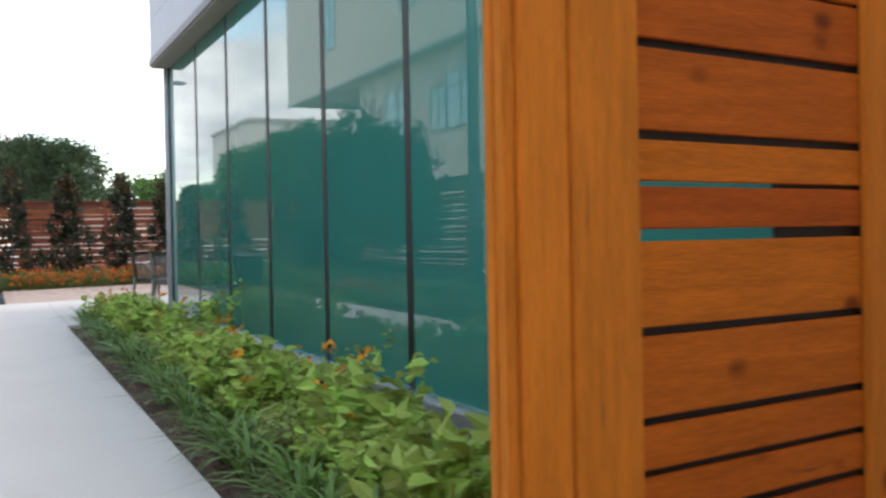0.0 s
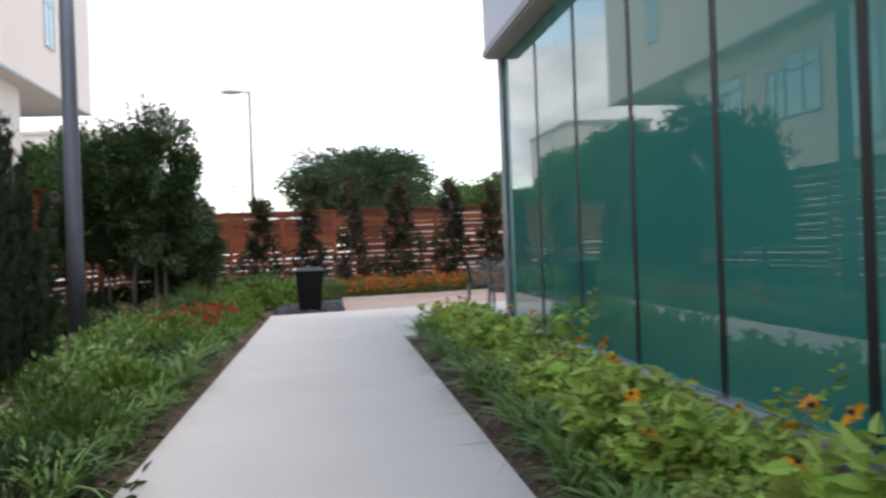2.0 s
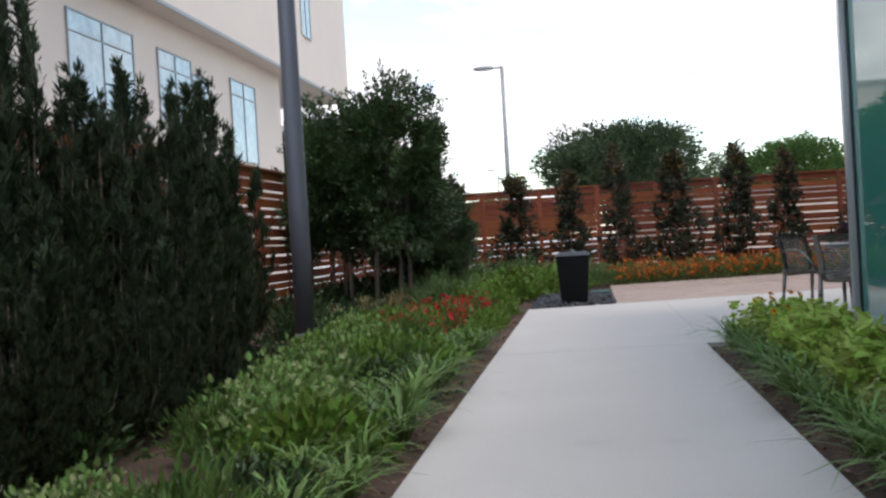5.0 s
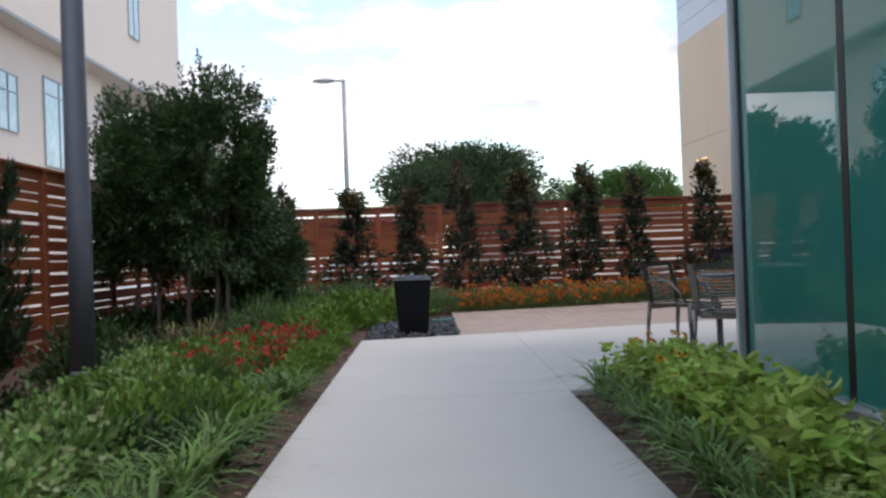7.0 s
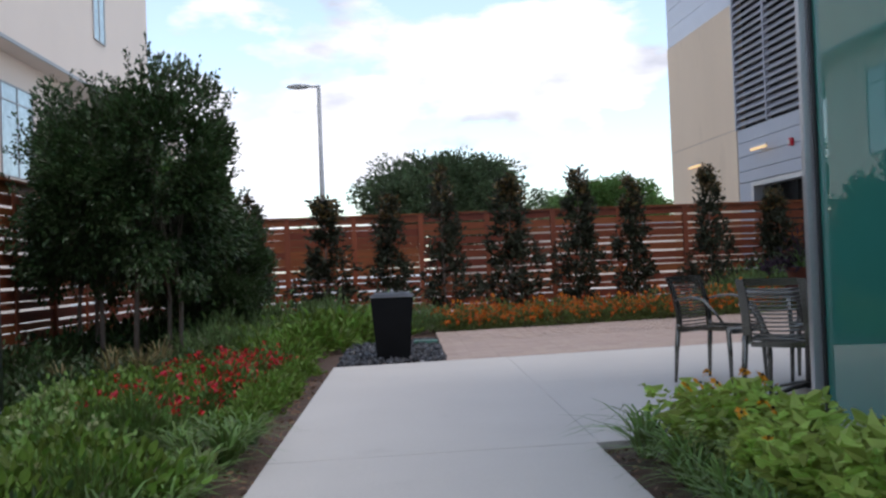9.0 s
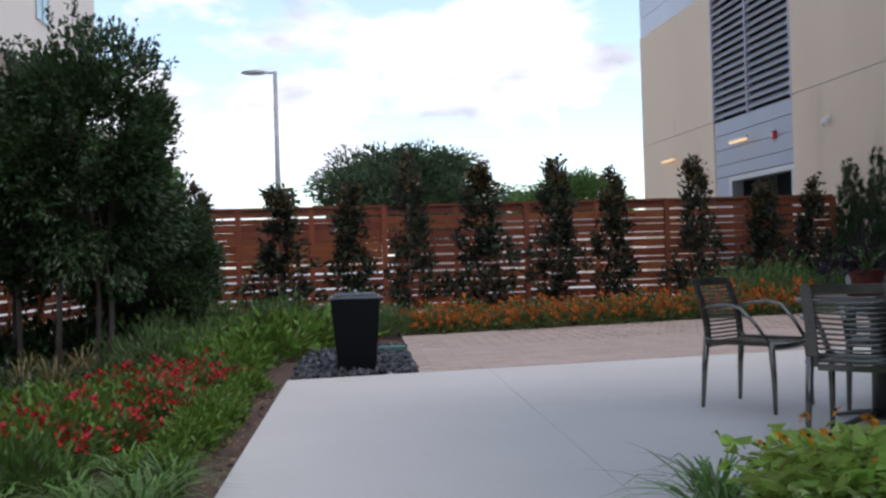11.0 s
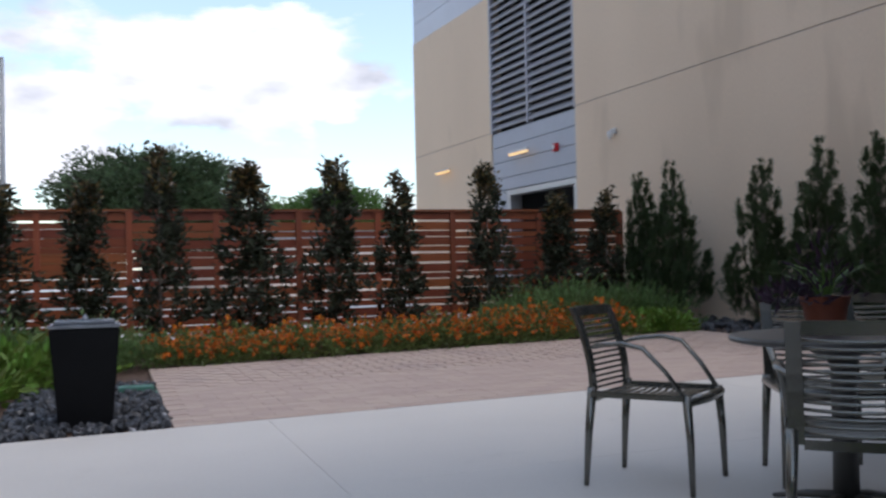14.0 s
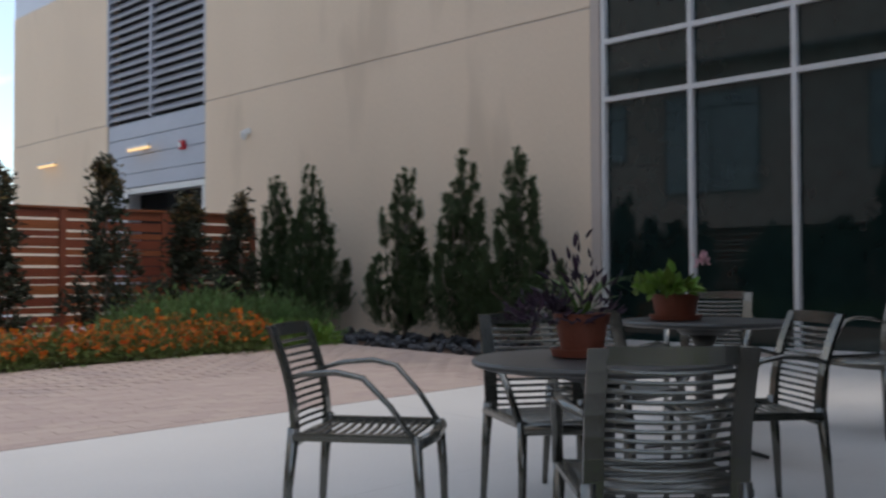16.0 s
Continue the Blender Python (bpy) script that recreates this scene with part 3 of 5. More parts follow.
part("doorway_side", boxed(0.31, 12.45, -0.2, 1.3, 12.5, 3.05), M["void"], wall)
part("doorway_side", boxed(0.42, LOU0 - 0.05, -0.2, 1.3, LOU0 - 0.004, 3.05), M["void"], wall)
louvre = thing("louvre_vent", "tall grey metal louvre with horizontal blades in the tan wall", "louvre", WALL)
# near-black sheet that paints the shade between the blades
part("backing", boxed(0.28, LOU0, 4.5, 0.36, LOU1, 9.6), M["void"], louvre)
for y in (LOU0 + 0.03, (LOU0 + LOU1) / 2 + 0.1, LOU1 - 0.03):
    part("mullion", boxed(-0.01, y - 0.035, 4.51, 0.12, y + 0.035, 9.6), M["louvre"], louvre)
blade = None
for k in range(26):
    z = 4.60 + 0.19 * k
    for a, b in ((LOU0 + 0.07, (LOU0 + LOU1) / 2 + 0.06), ((LOU0 + LOU1) / 2 + 0.14, LOU1 - 0.07)):
        bm = bmesh.new()
        vs = [bm.verts.new(p) for p in ((0.0, a, z), (0.12, a, z + 0.13), (0.135, a, z + 0.115), (0.012, a, z - 0.03))]
        ws = [bm.verts.new((v.co.x, b, v.co.z)) for v in vs]
        for i in range(4):
            j = (i + 1) % 4
            bm.faces.new((vs[i], vs[j], ws[j], ws[i]))
        bm.faces.new(vs)
        bm.faces.new(ws[::-1])
        part("blade", bm, M["louvre"], louvre)


def sconce(y, z):
    s = thing("wall_light", "glowing warm linear wall light on the building", "wall light", WALL @ Matrix.Translation((0, y, z)), "linear wall lights")
    part("bracket", boxed(-0.10, -0.12, -0.03, 0.03, 0.12, 0.03, 0.006), M["aluminium"], s)
    part("housing", boxed(-0.17, -0.48, 0.0, -0.101, 0.48, 0.05, 0.008), M["aluminium"], s)
    part("diffuser", boxed(-0.165, -0.46, -0.045, -0.105, 0.46, -0.002, 0.006), M["glow"], s, "warm glowing diffuser")


sconce(11.55, 3.86)
sconce(16.2, 3.88)
strobe = thing("alarm_strobe", "small red fire alarm strobe on the metal panel", "alarm", WALL @ Matrix.Translation((0.03, 10.0, 3.78)))
part("body", boxed(-0.07, -0.09, -0.09, 0.0, 0.09, 0.09, 0.012), M["red"], strobe)
part("lens", boxed(-0.10, -0.03, -0.05, -0.071, 0.03, 0.05, 0.008), M["white"], strobe)
cctv = thing("security_camera", "small white dome security camera on the tan wall", "security camera", WALL @ Matrix.Translation((0, 7.62, 3.72)))
part("mount", boxed(-0.05, -0.05, 0.02, 0, 0.05, 0.13, 0.01), M["white"], cctv)
part("arm", boxed(-0.12, -0.025, 0.06, -0.051, 0.025, 0.10, 0.008), M["white"], cctv)
part("dome", lathe(bmesh.new(), [(0.015, -0.09), (0.04, -0.075), (0.055, -0.03), (0.06, 0.02), (0.06, 0.058), (0.02, 0.06)], 16, (-0.12, 0)), M["white"], cctv, smooth=True)

curtain = thing("window_wall", "dark curtain-wall windows with pale metal mullions beside the tables", "window", WALL, kind="structure")
mul = [-0.19, -1.41, -2.66, -3.90, -5.15, -6.4, -7.0]
trans = [0.35, 3.34, 4.06, 6.2]
part("reveal_post", boxed(-0.0, -0.14, 0.2, 0.3, -0.004, 7.2), M["soffit"], curtain)
for y in mul:
    part("mullion", boxed(0.0, y - 0.03, 0.2, 0.16, y + 0.03, 7.2, 0.004), M["white_frame"], curtain)
for z in trans:
    for a, b in zip(mul, mul[1:]):
        part("transom", boxed(0.004, b + 0.031, z - 0.03, 0.155, a - 0.031, z + 0.03), M["white_frame"], curtain)
for z0, z1 in zip(trans, trans[1:]):
    for a, b in zip(mul, mul[1:]):
        part("pane", boxed(0.07, b + 0.03, z0 + 0.03, 0.09, a - 0.03, z1 - 0.03), M["dark_glass"], curtain)
part("curb", boxed(0.0, -7, -0.2, 0.3, -0.15, 0.318), M["soffit"], curtain)
part("head_wall", boxed(0.0, -7.2, 6.235, 0.3, -0.15, 9.6), M["stucco"], curtain)

# ---- house beyond the left-hand fence ----
house = thing("house", "beige stucco apartment building with an overhanging upper floor", "building", None)
HX, HY, HZ = -12.6, 55.9, 9.02
part("upper_wall", boxed(-30, 4, HZ, HX, HY, 22), M["stucco_house"], house)
part("soffit", boxed(-29.9, 4.1, HZ - 0.06, HX - 0.1, HY - 0.1, HZ - 0.004), M["soffit"], house)
part("edge_trim", boxed(HX - 0.05, 4, HZ - 0.12, HX + 0.02, HY + 0.02, HZ - 0.002), M["lamp_grey"], house)
LX = -13.46
part("lower_wall", boxed(-30, 4, -0.3, LX, 46.4, HZ - 0.065), M["stucco_house"], house)


def house_window(x, y0, y1, z0, z1):
    w = part("window", boxed(x - 0.02, y0, z0, x + 0.02, y1, z1), M["soffit"], house)
    cols, t = 2, 0.05
    for a, b in ((y0, y0 + t), (y1 - t, y1), ((y0 + y1) / 2 - t / 2, (y0 + y1) / 2 + t / 2)):
        part("frame", boxed(x + 0.021, a, z0, x + 0.075, b, z1), M["lamp_grey"], w)
    for a, b in ((z0, z0 + t), (z1 - t, z1), (z1 - 0.62, z1 - 0.57)):
        part("frame", boxed(x + 0.022, y0 + t, a, x + 0.07, y1 - t, b), M["lamp_grey"], w)
    part("pane", boxed(x + 0.021, y0 + t, z0 + t, x + 0.04, y1 - t, z1 - t), M["house_glass"], w)


for y0, y1, z0, z1 in ((28.2, 32.0, 4.2, 7.94), (33.7, 36.35, 5.6, 7.9), (36.4, 37.9, 5.6, 7.5), (40.1, 42.9, 4.75, 7.93), (21.5, 24.4, 4.7, 7.94), (14.5, 17.4, 4.7, 7.94)):
    house_window(LX, y0, y1, z0, z1)
for y0 in (47.4, 37.5, 27.6, 17.5):
    house_window(HX, y0, y0 + 1.5, 11.0, 13.6)
far_house = thing("far_building", "plain tan block building far behind the trees", "building", None)
part("wall", boxed(-28.0, 92, -0.3, -19.8, 108, 12.6), M["stucco_house"], far_house)
part("roof", boxed(-28.2, 91.8, 12.604, -19.6, 108.2, 12.9), M["soffit"], far_house)
part("canopy", boxed(-19.79, 93, 8.2, -17.6, 97, 8.8), M["stucco_house"], far_house)
low = thing("low_building", "long low pale building behind the garden fence", "building", None)
part("wall", boxed(1.5, 62, -0.3, 40, 64, 3.0), M["stucco_house"], low)
part("roof", boxed(1.2, 61.6, 3.004, 40.3, 64.4, 3.4), M["lamp_grey"], low)

# ---- fences ----
rng = np.random.default_rng(4)


def fence_boards(parent, x0, x1, z0, z1, tight):
    """Boards across one bay along local x."""
    z, k = z1, 0
    widths = (0.14, 0.14, 0.09, 0.14, 0.09, 0.14, 0.14, 0.09)
    while True:
        w = widths[(k + tight * 3) % 8]
        if z - w < z0:
            break
        part("board", boxed(x0, -0.012, z - w, x1, 0.012, z), M["cedar_fence"], parent)
        z -= w
        if tight and z > z1 - 1.0:
            z -= 0.004 if k != 0 else 0.035
        else:
            z -= 0.016 if rng.random() < 0.6 else 0.036
        k += 1


back = thing("fence_back", "red-stained horizontal cedar board fence at the end of the garden", "fence", pose(0, 27.0, 0), kind="structure")
xs = [-5.2, -2.55, 0.12, 2.78, 5.47, 8.75]
for i, (a, b) in enumerate(zip(xs, xs[1:])):
    g = gz((a + b) / 2, 27)
    fence_boards(back, a + 0.05, b - 0.05, g + 0.06, 2.20, 1 if b < 0.5 else 0)
    part("stile", boxed((a + b) / 2 - 0.045, -0.036, g, (a + b) / 2 + 0.045, -0.013, 2.20), M["cedar_post"], back)
    part("cap_board", boxed(a, -0.05, 2.204, b - 0.002, 0.05, 2.235), M["cedar_fence"], back)
for x in xs:
    part("post", boxed(x - 0.048, -0.05, gz(x, 27) - 0.1, x + 0.048, 0.045, 2.20, 0.004), M["cedar_post"], back)
left = thing("fence_left", "tall red-stained horizontal cedar board fence along the planting", "fence", pose(-5.2, 0, 0, 0, 0, 90), kind="structure")
ys = [-5.8 + 2.73 * k for k in range(13)]
for a, b in zip(ys, ys[1:]):
    fence_boards(left, a + 0.05, b - 0.05, -0.08, 2.42, 0)
    part("stile", boxed((a + b) / 2 - 0.045, -0.036, -0.1, (a + b) / 2 + 0.045, -0.013, 2.42), M["cedar_post"], left)
    part("cap_board", boxed(a, -0.05, 2.424, b - 0.002, 0.05, 2.46), M["cedar_fence"], left)
for y in ys:
    part("post", boxed(y - 0.048, -0.05, -0.3, y + 0.048, 0.045, 2.42, 0.004), M["cedar_post"], left)

# wooden screen at the start
SCR = pose(0.987, 1.735, 0, 0, 0, 8.7)
screen = thing("wood_screen", "orange-stained cedar slat screen with a boxed corner post", "screen", SCR)
part("post_board", boxed(0.0, 0.0, 0.0, 0.132, 0.035, 2.6, 0.004), M["cedar_up"], screen)
part("post_board", boxed(0.136, -0.006, 0.0, 0.335, 0.033, 2.6, 0.004), M["cedar_up"], screen)
part("corner_trim", boxed(-0.030, 0.012, 0.0, -0.002, 0.05, 2.6, 0.006), M["cedar_up"], screen)
part("side_board", boxed(-0.030, 0.051, 0.0, -0.011, 0.085, 2.6, 0.004), M["cedar_up"], screen)
part("post_core", boxed(-0.010, 0.052, 0.0, 0.33, 0.10, 2.58), M["cedar_up"], screen)
gaps = [(2.30, 2.28), (2.08, 2.06), (1.87, 1.85), (1.73, 1.72), (1.565, 1.542), (1.354, 1.332), (1.238, 1.226), (1.128, 1.100), (0.904, 0.883), (0.699, 0.678), (0.579, 0.560), (0.465, 0.442), (0.30, 0.282), (0.12, 0.10)]
z_top = 2.55
for hi, lo in gaps:
    part("slat", boxed(0.336, 0.012, hi, 1.19, 0.032, z_top, 0.003), M["cedar_screen"], screen)
    z_top = lo
part("end_post", boxed(1.185, -0.012, 0.0, 1.48, 0.011, 2.6, 0.004), M["cedar_up"], screen)
part("rear_post", boxed(0.95, 0.060, 0.0, 1.06, 0.12, 2.5, 0.004), M["cedar_up"], screen)
# black strips added behind the slats, their colour stands for the gaps' shade
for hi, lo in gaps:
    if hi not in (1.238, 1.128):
        part("backing_strip", boxed(0.34, 0.036, lo - 0.04, 1.18, 0.05, hi + 0.04), M["black"], screen, "black strip standing in for the shade in the gap")
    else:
        part("backing_strip", boxed(0.86, 0.036, lo - 0.02, 1.18, 0.05, hi + 0.02), M["black"], screen, "black strip standing in for the shade in the gap")

# ---- poles ----
pole = thing("light_pole", "dark grey round steel lamp pole standing in the planting bed", "pole", pose(-3.39, 15.0, gz(-3.39, 15)))
part("shaft", tube(bmesh.new(), [(0, 0, -0.2), (0, 0, 1.6), (0, 0, 4.0), (0, 0, 6.5)], [0.115, 0.112, 0.1, 0.085], 20), M["pole"], pole, smooth=True)
part("base_collar", lathe(bmesh.new(), [(0.17, 0.0), (0.17, 0.05), (0.125, 0.10), (0.118, 0.16)], 24), M["pole"], pole, smooth=True)
part("head", boxed(-0.55, -0.12, 6.5, 0.15, 0.12, 6.6, 0.02), M["pole"], pole)


def street_lamp(x, y, h, arm):
    s = thing("street_lamp", "tall grey street lamp with a single flat head beyond the fence", "street lamp", pose(x, y, -0.3), "street lamps")
    part("pole", tube(bmesh.new(), [(0, 0, 0), (0, 0, h * 0.5), (0, 0, h)], [0.13, 0.10, 0.07], 12), M["lamp_grey"], s, smooth=True)
    part("arm", boxed(-arm * 0.35, -0.04, h - 0.08, 0.0, 0.04, h - 0.01), M["lamp_grey"], s)
    bm = bmesh.new()
    bmesh.ops.create_uvsphere(bm, u_segments=16, v_segments=8, radius=1, matrix=Matrix.LocRotScale((-arm * 0.68, 0, h - 0.03), None, (arm * 0.42, 0.22, 0.10)))
    part("head", bm, M["lamp_grey"], s, smooth=True)


street_lamp(-3.37, 45.6, 8.75, 1.15)
street_lamp(-9.5, 110, 9.0, 1.2)

# ---- fountain ----
pad = thing("stone_bed", "bed of loose black pebbles round the fountain", "pebbles", kind="stuff")
rng = np.random.default_rng(7)
bm = bmesh.new()
bmesh.ops.create_icosphere(bm, subdivisions=1, radius=1)
pv = np.array([v.co[:] for v in bm.verts])
pf = np.array([[v.index for v in f.verts] for f in bm.faces])
bm.free()


def pebbles(n, x0, x1, y0, y1, size, mat, name, parent):
    vs, fs = [], []
    for i in range(n):
        s = size * rng.uniform(0.6, 1.5)
        c = rng.uniform((x0, y0), (x1, y1))
        R = np.array(Euler(rng.uniform(-3, 3, 3)).to_matrix())
        v = (pv * rng.uniform(0.8, 1.2, (len(pv), 1)) * (s, s * rng.uniform(0.6, 1), s * rng.uniform(0.4, 0.8))) @ R.T
        vs.append(v + (c[0], c[1], gz(c[0], c[1]) - 0.02 + s * rng.uniform(0.2, 0.9)))
        fs.append(pf + i * len(pv))
    tagged(part(name, mesh_of(name, np.concatenate(vs), np.concatenate(fs), mat), None, parent), kind="stuff")


pebbles(1500, -1.0, 0.2, 18.29, 21.2, 0.032, M["stone"], "black_pebbles", pad)
pebbles(420, 7.5, 8.9, 19.3, 24.2, 0.05, M["stone"], "black_pebbles", pad)
pebbles(60, -1.0, 0.2, 18.29, 21.0, 0.026, M["stone_pale"], "grey_pebbles", pad)
fx, fy = -0.375, 18.86
fount = thing("fountain", "dark charcoal tapered square fountain with water over its slate top", "fountain", pose(fx, fy, gz(fx, fy)))


def frustum(h0, h1, z0, z1, bevel=0.012):
    bm = bmesh.new()
    lo = [bm.verts.new((sx * h0, sy * h0, z0)) for sx, sy in ((-1, -1), (1, -1), (1, 1), (-1, 1))]
    hi = [bm.verts.new((sx * h1, sy * h1, z1)) for sx, sy in ((-1, -1), (1, -1), (1, 1), (-1, 1))]
    bm.faces.new(lo[::-1])
    bm.faces.new(hi)
    for i in range(4):
        j = (i + 1) % 4
        bm.faces.new((lo[i], lo[j], hi[j], hi[i]))
    bmesh.ops.bevel(bm, geom=list(bm.edges), offset=bevel, segments=2, affect="EDGES")
    return bm


part("body", frustum(0.185, 0.245, -0.03, 0.715), M["urn"], fount)
part("rim", frustum(0.248, 0.252, 0.717, 0.742, 0.006), M["urn_rim"], fount, "pale wet slate rim")
for k, y in enumerate((-0.15, 0.0, 0.15)):
    part("slate_bar", boxed(-0.22, y - 0.055, 0.744, 0.22, y + 0.055, 0.768, 0.012), M["urn_rim"], fount)
part("spout", lathe(bmesh.new(), [(0.03, 0.769), (0.022, 0.785), (0.012, 0.80), (0.004, 0.81)], 12), M["urn_rim"], fount, smooth=True)
valve = thing("valve_box", "green plastic irrigation valve lid among the pebbles", "valve box", pose(0.03, 20.6, gz(0, 20.6)))
part("lid", boxed(-0.16, -0.12, 0.0, 0.16, 0.12, 0.05, 0.01), M["valve"], valve)
part("rim", boxed(-0.19, -0.15, -0.06, 0.19, 0.15, 0.0, 0.008), M["valve"], valve)


# ---- patio furniture ----
def arm_chair():
    c = thing("patio_chair", "dark grey-green metal slatted patio armchair on the concrete", "chair", pose(0, 0, 0), "patio armchairs")
    # faces +y; back at -y
    W, D = 0.228, 0.24
    bz = lambda t: (-D - 0.10 * t * t, 0.44 + 0.41 * t)
    for s in (-1, 1):
        bm = bmesh.new()
        pts = []
        for t in np.linspace(-0.06, 1, 8):
            y, z = bz(max(t, 0))
            pts.append((s * (W - 0.025), y, z + min(t, 0) * 0.4))
        for (x, y, z), (x2, y2, z2) in zip(pts, pts[1:]):
            a = [bm.verts.new(p) for p in ((x - 0.028, y - 0.009, z), (x + 0.028, y - 0.009, z), (x + 0.028, y + 0.009, z), (x - 0.028, y + 0.009, z))]
            b = [bm.verts.new(p) for p in ((x2 - 0.028, y2 - 0.009, z2), (x2 + 0.028, y2 - 0.009, z2), (x2 + 0.028, y2 + 0.009, z2), (x2 - 0.028, y2 + 0.009, z2))]
            for i in range(4):
                j = (i + 1) % 4
                bm.faces.new((a[i], a[j], b[j], b[i]))
        bmesh.ops.remove_doubles(bm, verts=bm.verts, dist=0.0005)
        bmesh.ops.holes_fill(bm, edges=bm.edges)
        part("back_upright", bm, M["chair"], c)

    def bar(t, h, bow=0.02):
        bm = bmesh.new()
        y0, z0 = bz(t)
        rows = []
        for k in range(9):
            u = -1 + k / 4
            y = y0 - bow * (1 - u * u)
            x = u * (W - 0.05)
            rows.append([bm.verts.new(p) for p in ((x, y - 0.006, z0 - h / 2), (x, y + 0.006, z0 - h / 2), (x, y + 0.004, z0 + h / 2), (x, y - 0.008, z0 + h / 2))])
        for a, b in zip(rows, rows[1:]):
            for i in range(4):
                j = (i + 1) % 4
                bm.faces.new((a[i], a[j], b[j], b[i]))
        bm.faces.new(rows[0])
        bm.faces.new(rows[-1])
        return bm
    part("top_rail", bar(0.95, 0.05), M["chair"], c)
    for k in range(13):
        y0, z0 = bz(0.845 - k * 0.0665)
        part("back_slat", tube(bmesh.new(), [(u * (W - 0.045), y0 - 0.032 * (1 - u * u), z0 - 0.006 * (1 - u * u)) for u in (-1, -0.66, -0.33, 0, 0.33, 0.66, 1)], 0.0068, 8), M["chair"], c, smooth=True)
    part("bottom_rail", bar(-0.06, 0.035, 0.01), M["chair"], c)
    for s in (-1, 1):
        part("seat_rail", boxed(s * W - 0.018, -D, 0.425, s * W + 0.018, D - 0.01, 0.455, 0.006), M["chair"], c)
    for k in range(13):
        y = -D + 0.03 + k * 0.0345
        dip = 0.022 * math.sin(k / 12 * math.pi)
        part("seat_slat", tube(bmesh.new(), [(-W + 0.016, y, 0.440), (-W * 0.5, y, 0.440 - dip * 0.8), (0, y, 0.440 - dip), (W * 0.5, y, 0.440 - dip * 0.8), (W - 0.016, y, 0.440)], 0.0105, 6, 0.6), M["chair"], c, smooth=True)
    bm = bmesh.new()
    tube(bm, [(-W, D, 0.425), (0, D + 0.014, 0.42), (W, D, 0.425)], 0.024, 8)
    part("front_rail", bm, M["chair"], c, smooth=True)
    for s in (-1, 1):
        part("front_leg", tube(bmesh.new(), [(s * W, D - 0.01, 0.45), (s * (W + 0.005), D + 0.005, 0.25), (s * (W + 0.012), D + 0.012, 0.0)], [0.021, 0.018, 0.013], 10), M["chair"], c, smooth=True)
        part("rear_leg", tube(bmesh.new(), [(s * (W - 0.012), -D, 0.47), (s * (W - 0.004), -D - 0.02, 0.25), (s * (W + 0.004), -D - 0.035, 0.0)], [0.023, 0.019, 0.013], 10), M["chair"], c, smooth=True)
        part("armrest", tube(bmesh.new(), [(s * (W - 0.01), -D - 0.02, 0.655), (s * (W + 0.03), -D + 0.05, 0.675), (s * (W + 0.04), -0.06, 0.685), (s * (W + 0.035), 0.04, 0.665), (s * (W + 0.02), 0.14, 0.56), (s * (W + 0.008), D - 0.02, 0.445)],
                             [0.014, 0.019, 0.02, 0.019, 0.017, 0.018], 10, 0.6), M["chair"], c, smooth=True)
    return c


def round_table(x, y, r):
    t = thing("round_table", "round dark metal patio table with a pedestal and cross foot", "table", pose(x, y, gz(x, y), 0, 0, 20), "patio tables")
    part("tabletop", lathe(bmesh.new(), [(0.03, 0.708), (r - 0.03, 0.708), (r - 0.004, 0.716), (r, 0.728), (r - 0.006, 0.738), (0.03, 0.742)], 56), M["table"], t)
    part("apron", lathe(bmesh.new(), [(0.12, 0.66), (0.14, 0.675), (0.15, 0.706), (0.1, 0.707)], 24), M["table"], t)
    part("pedestal", lathe(bmesh.new(), [(0.055, 0.03), (0.05, 0.3), (0.052, 0.6), (0.075, 0.66)], 20), M["table"], t, smooth=True)
    for k in range(4):
        a = k * math.pi / 2
        part("foot", tube(bmesh.new(), [(0.04 * math.cos(a), 0.04 * math.sin(a), 0.06), (0.18 * math.cos(a), 0.18 * math.sin(a), 0.045), (0.34 * math.cos(a), 0.34 * math.sin(a), 0.012)], [0.035, 0.028, 0.016], 8, 0.6), M["table"], t, smooth=True)


seat = arm_chair()
heading = lambda dx, dy: math.degrees(math.atan2(-dx, dy))
spots = [(2.30, 15.24, 0.61, -0.79), (2.37, 13.98, 0.65, 0.76), (3.03, 14.93, -0.45, -0.89), (3.68, 14.45, -0.82, 0.57),
         (3.78, 15.2, 1.0, 0.1), (5.45, 15.75, -0.9, -0.4), (5.95, 14.85, -0.95, 0.3)]
for k, (x, y, dx, dy) in enumerate(spots):
    m = pose(x, y, gz(x, y), 0, 0, heading(dx, dy))
    if k == 0:
        seat.matrix_basis = m
    else:
        copy_thing(seat, m)
round_table(2.70, 14.42, 0.46)
round_table(4.62, 15.25, 0.46)


def flower_pot(x, y, z, r0, r1, h, label):
    p = thing("flower_pot", label, "flower pot", pose(x, y, z), "terracotta pots")
    part("pot", lathe(bmesh.new(), [(r0, 0.02), (r0 + (r1 - r0) * 0.8, h * 0.78), (r1, h * 0.78), (r1 + 0.006, h), (r1 - 0.015, h), (r1 - 0.02, h * 0.85)], 32), M["terracotta"], p, smooth=False)
    part("saucer", lathe(bmesh.new(), [(r0 + 0.005, 0.0), (r0 + 0.03, 0.003), (r0 + 0.04, 0.03), (r0 + 0.03, 0.03), (r0 + 0.02, 0.01)], 32), M["terracotta"], p)
    part("soil", lathe(bmesh.new(), [(0.01, h * 0.86), (r1 - 0.022, h * 0.86), (r1 - 0.024, h * 0.9), (0.01, h * 0.92)], 24), M["soil"], p)


tz = gz(2.62, 14.44) + 0.744
flower_pot(2.66, 14.47, tz, 0.075, 0.098, 0.155, "orange terracotta pot with purple and spiky plants on the table")
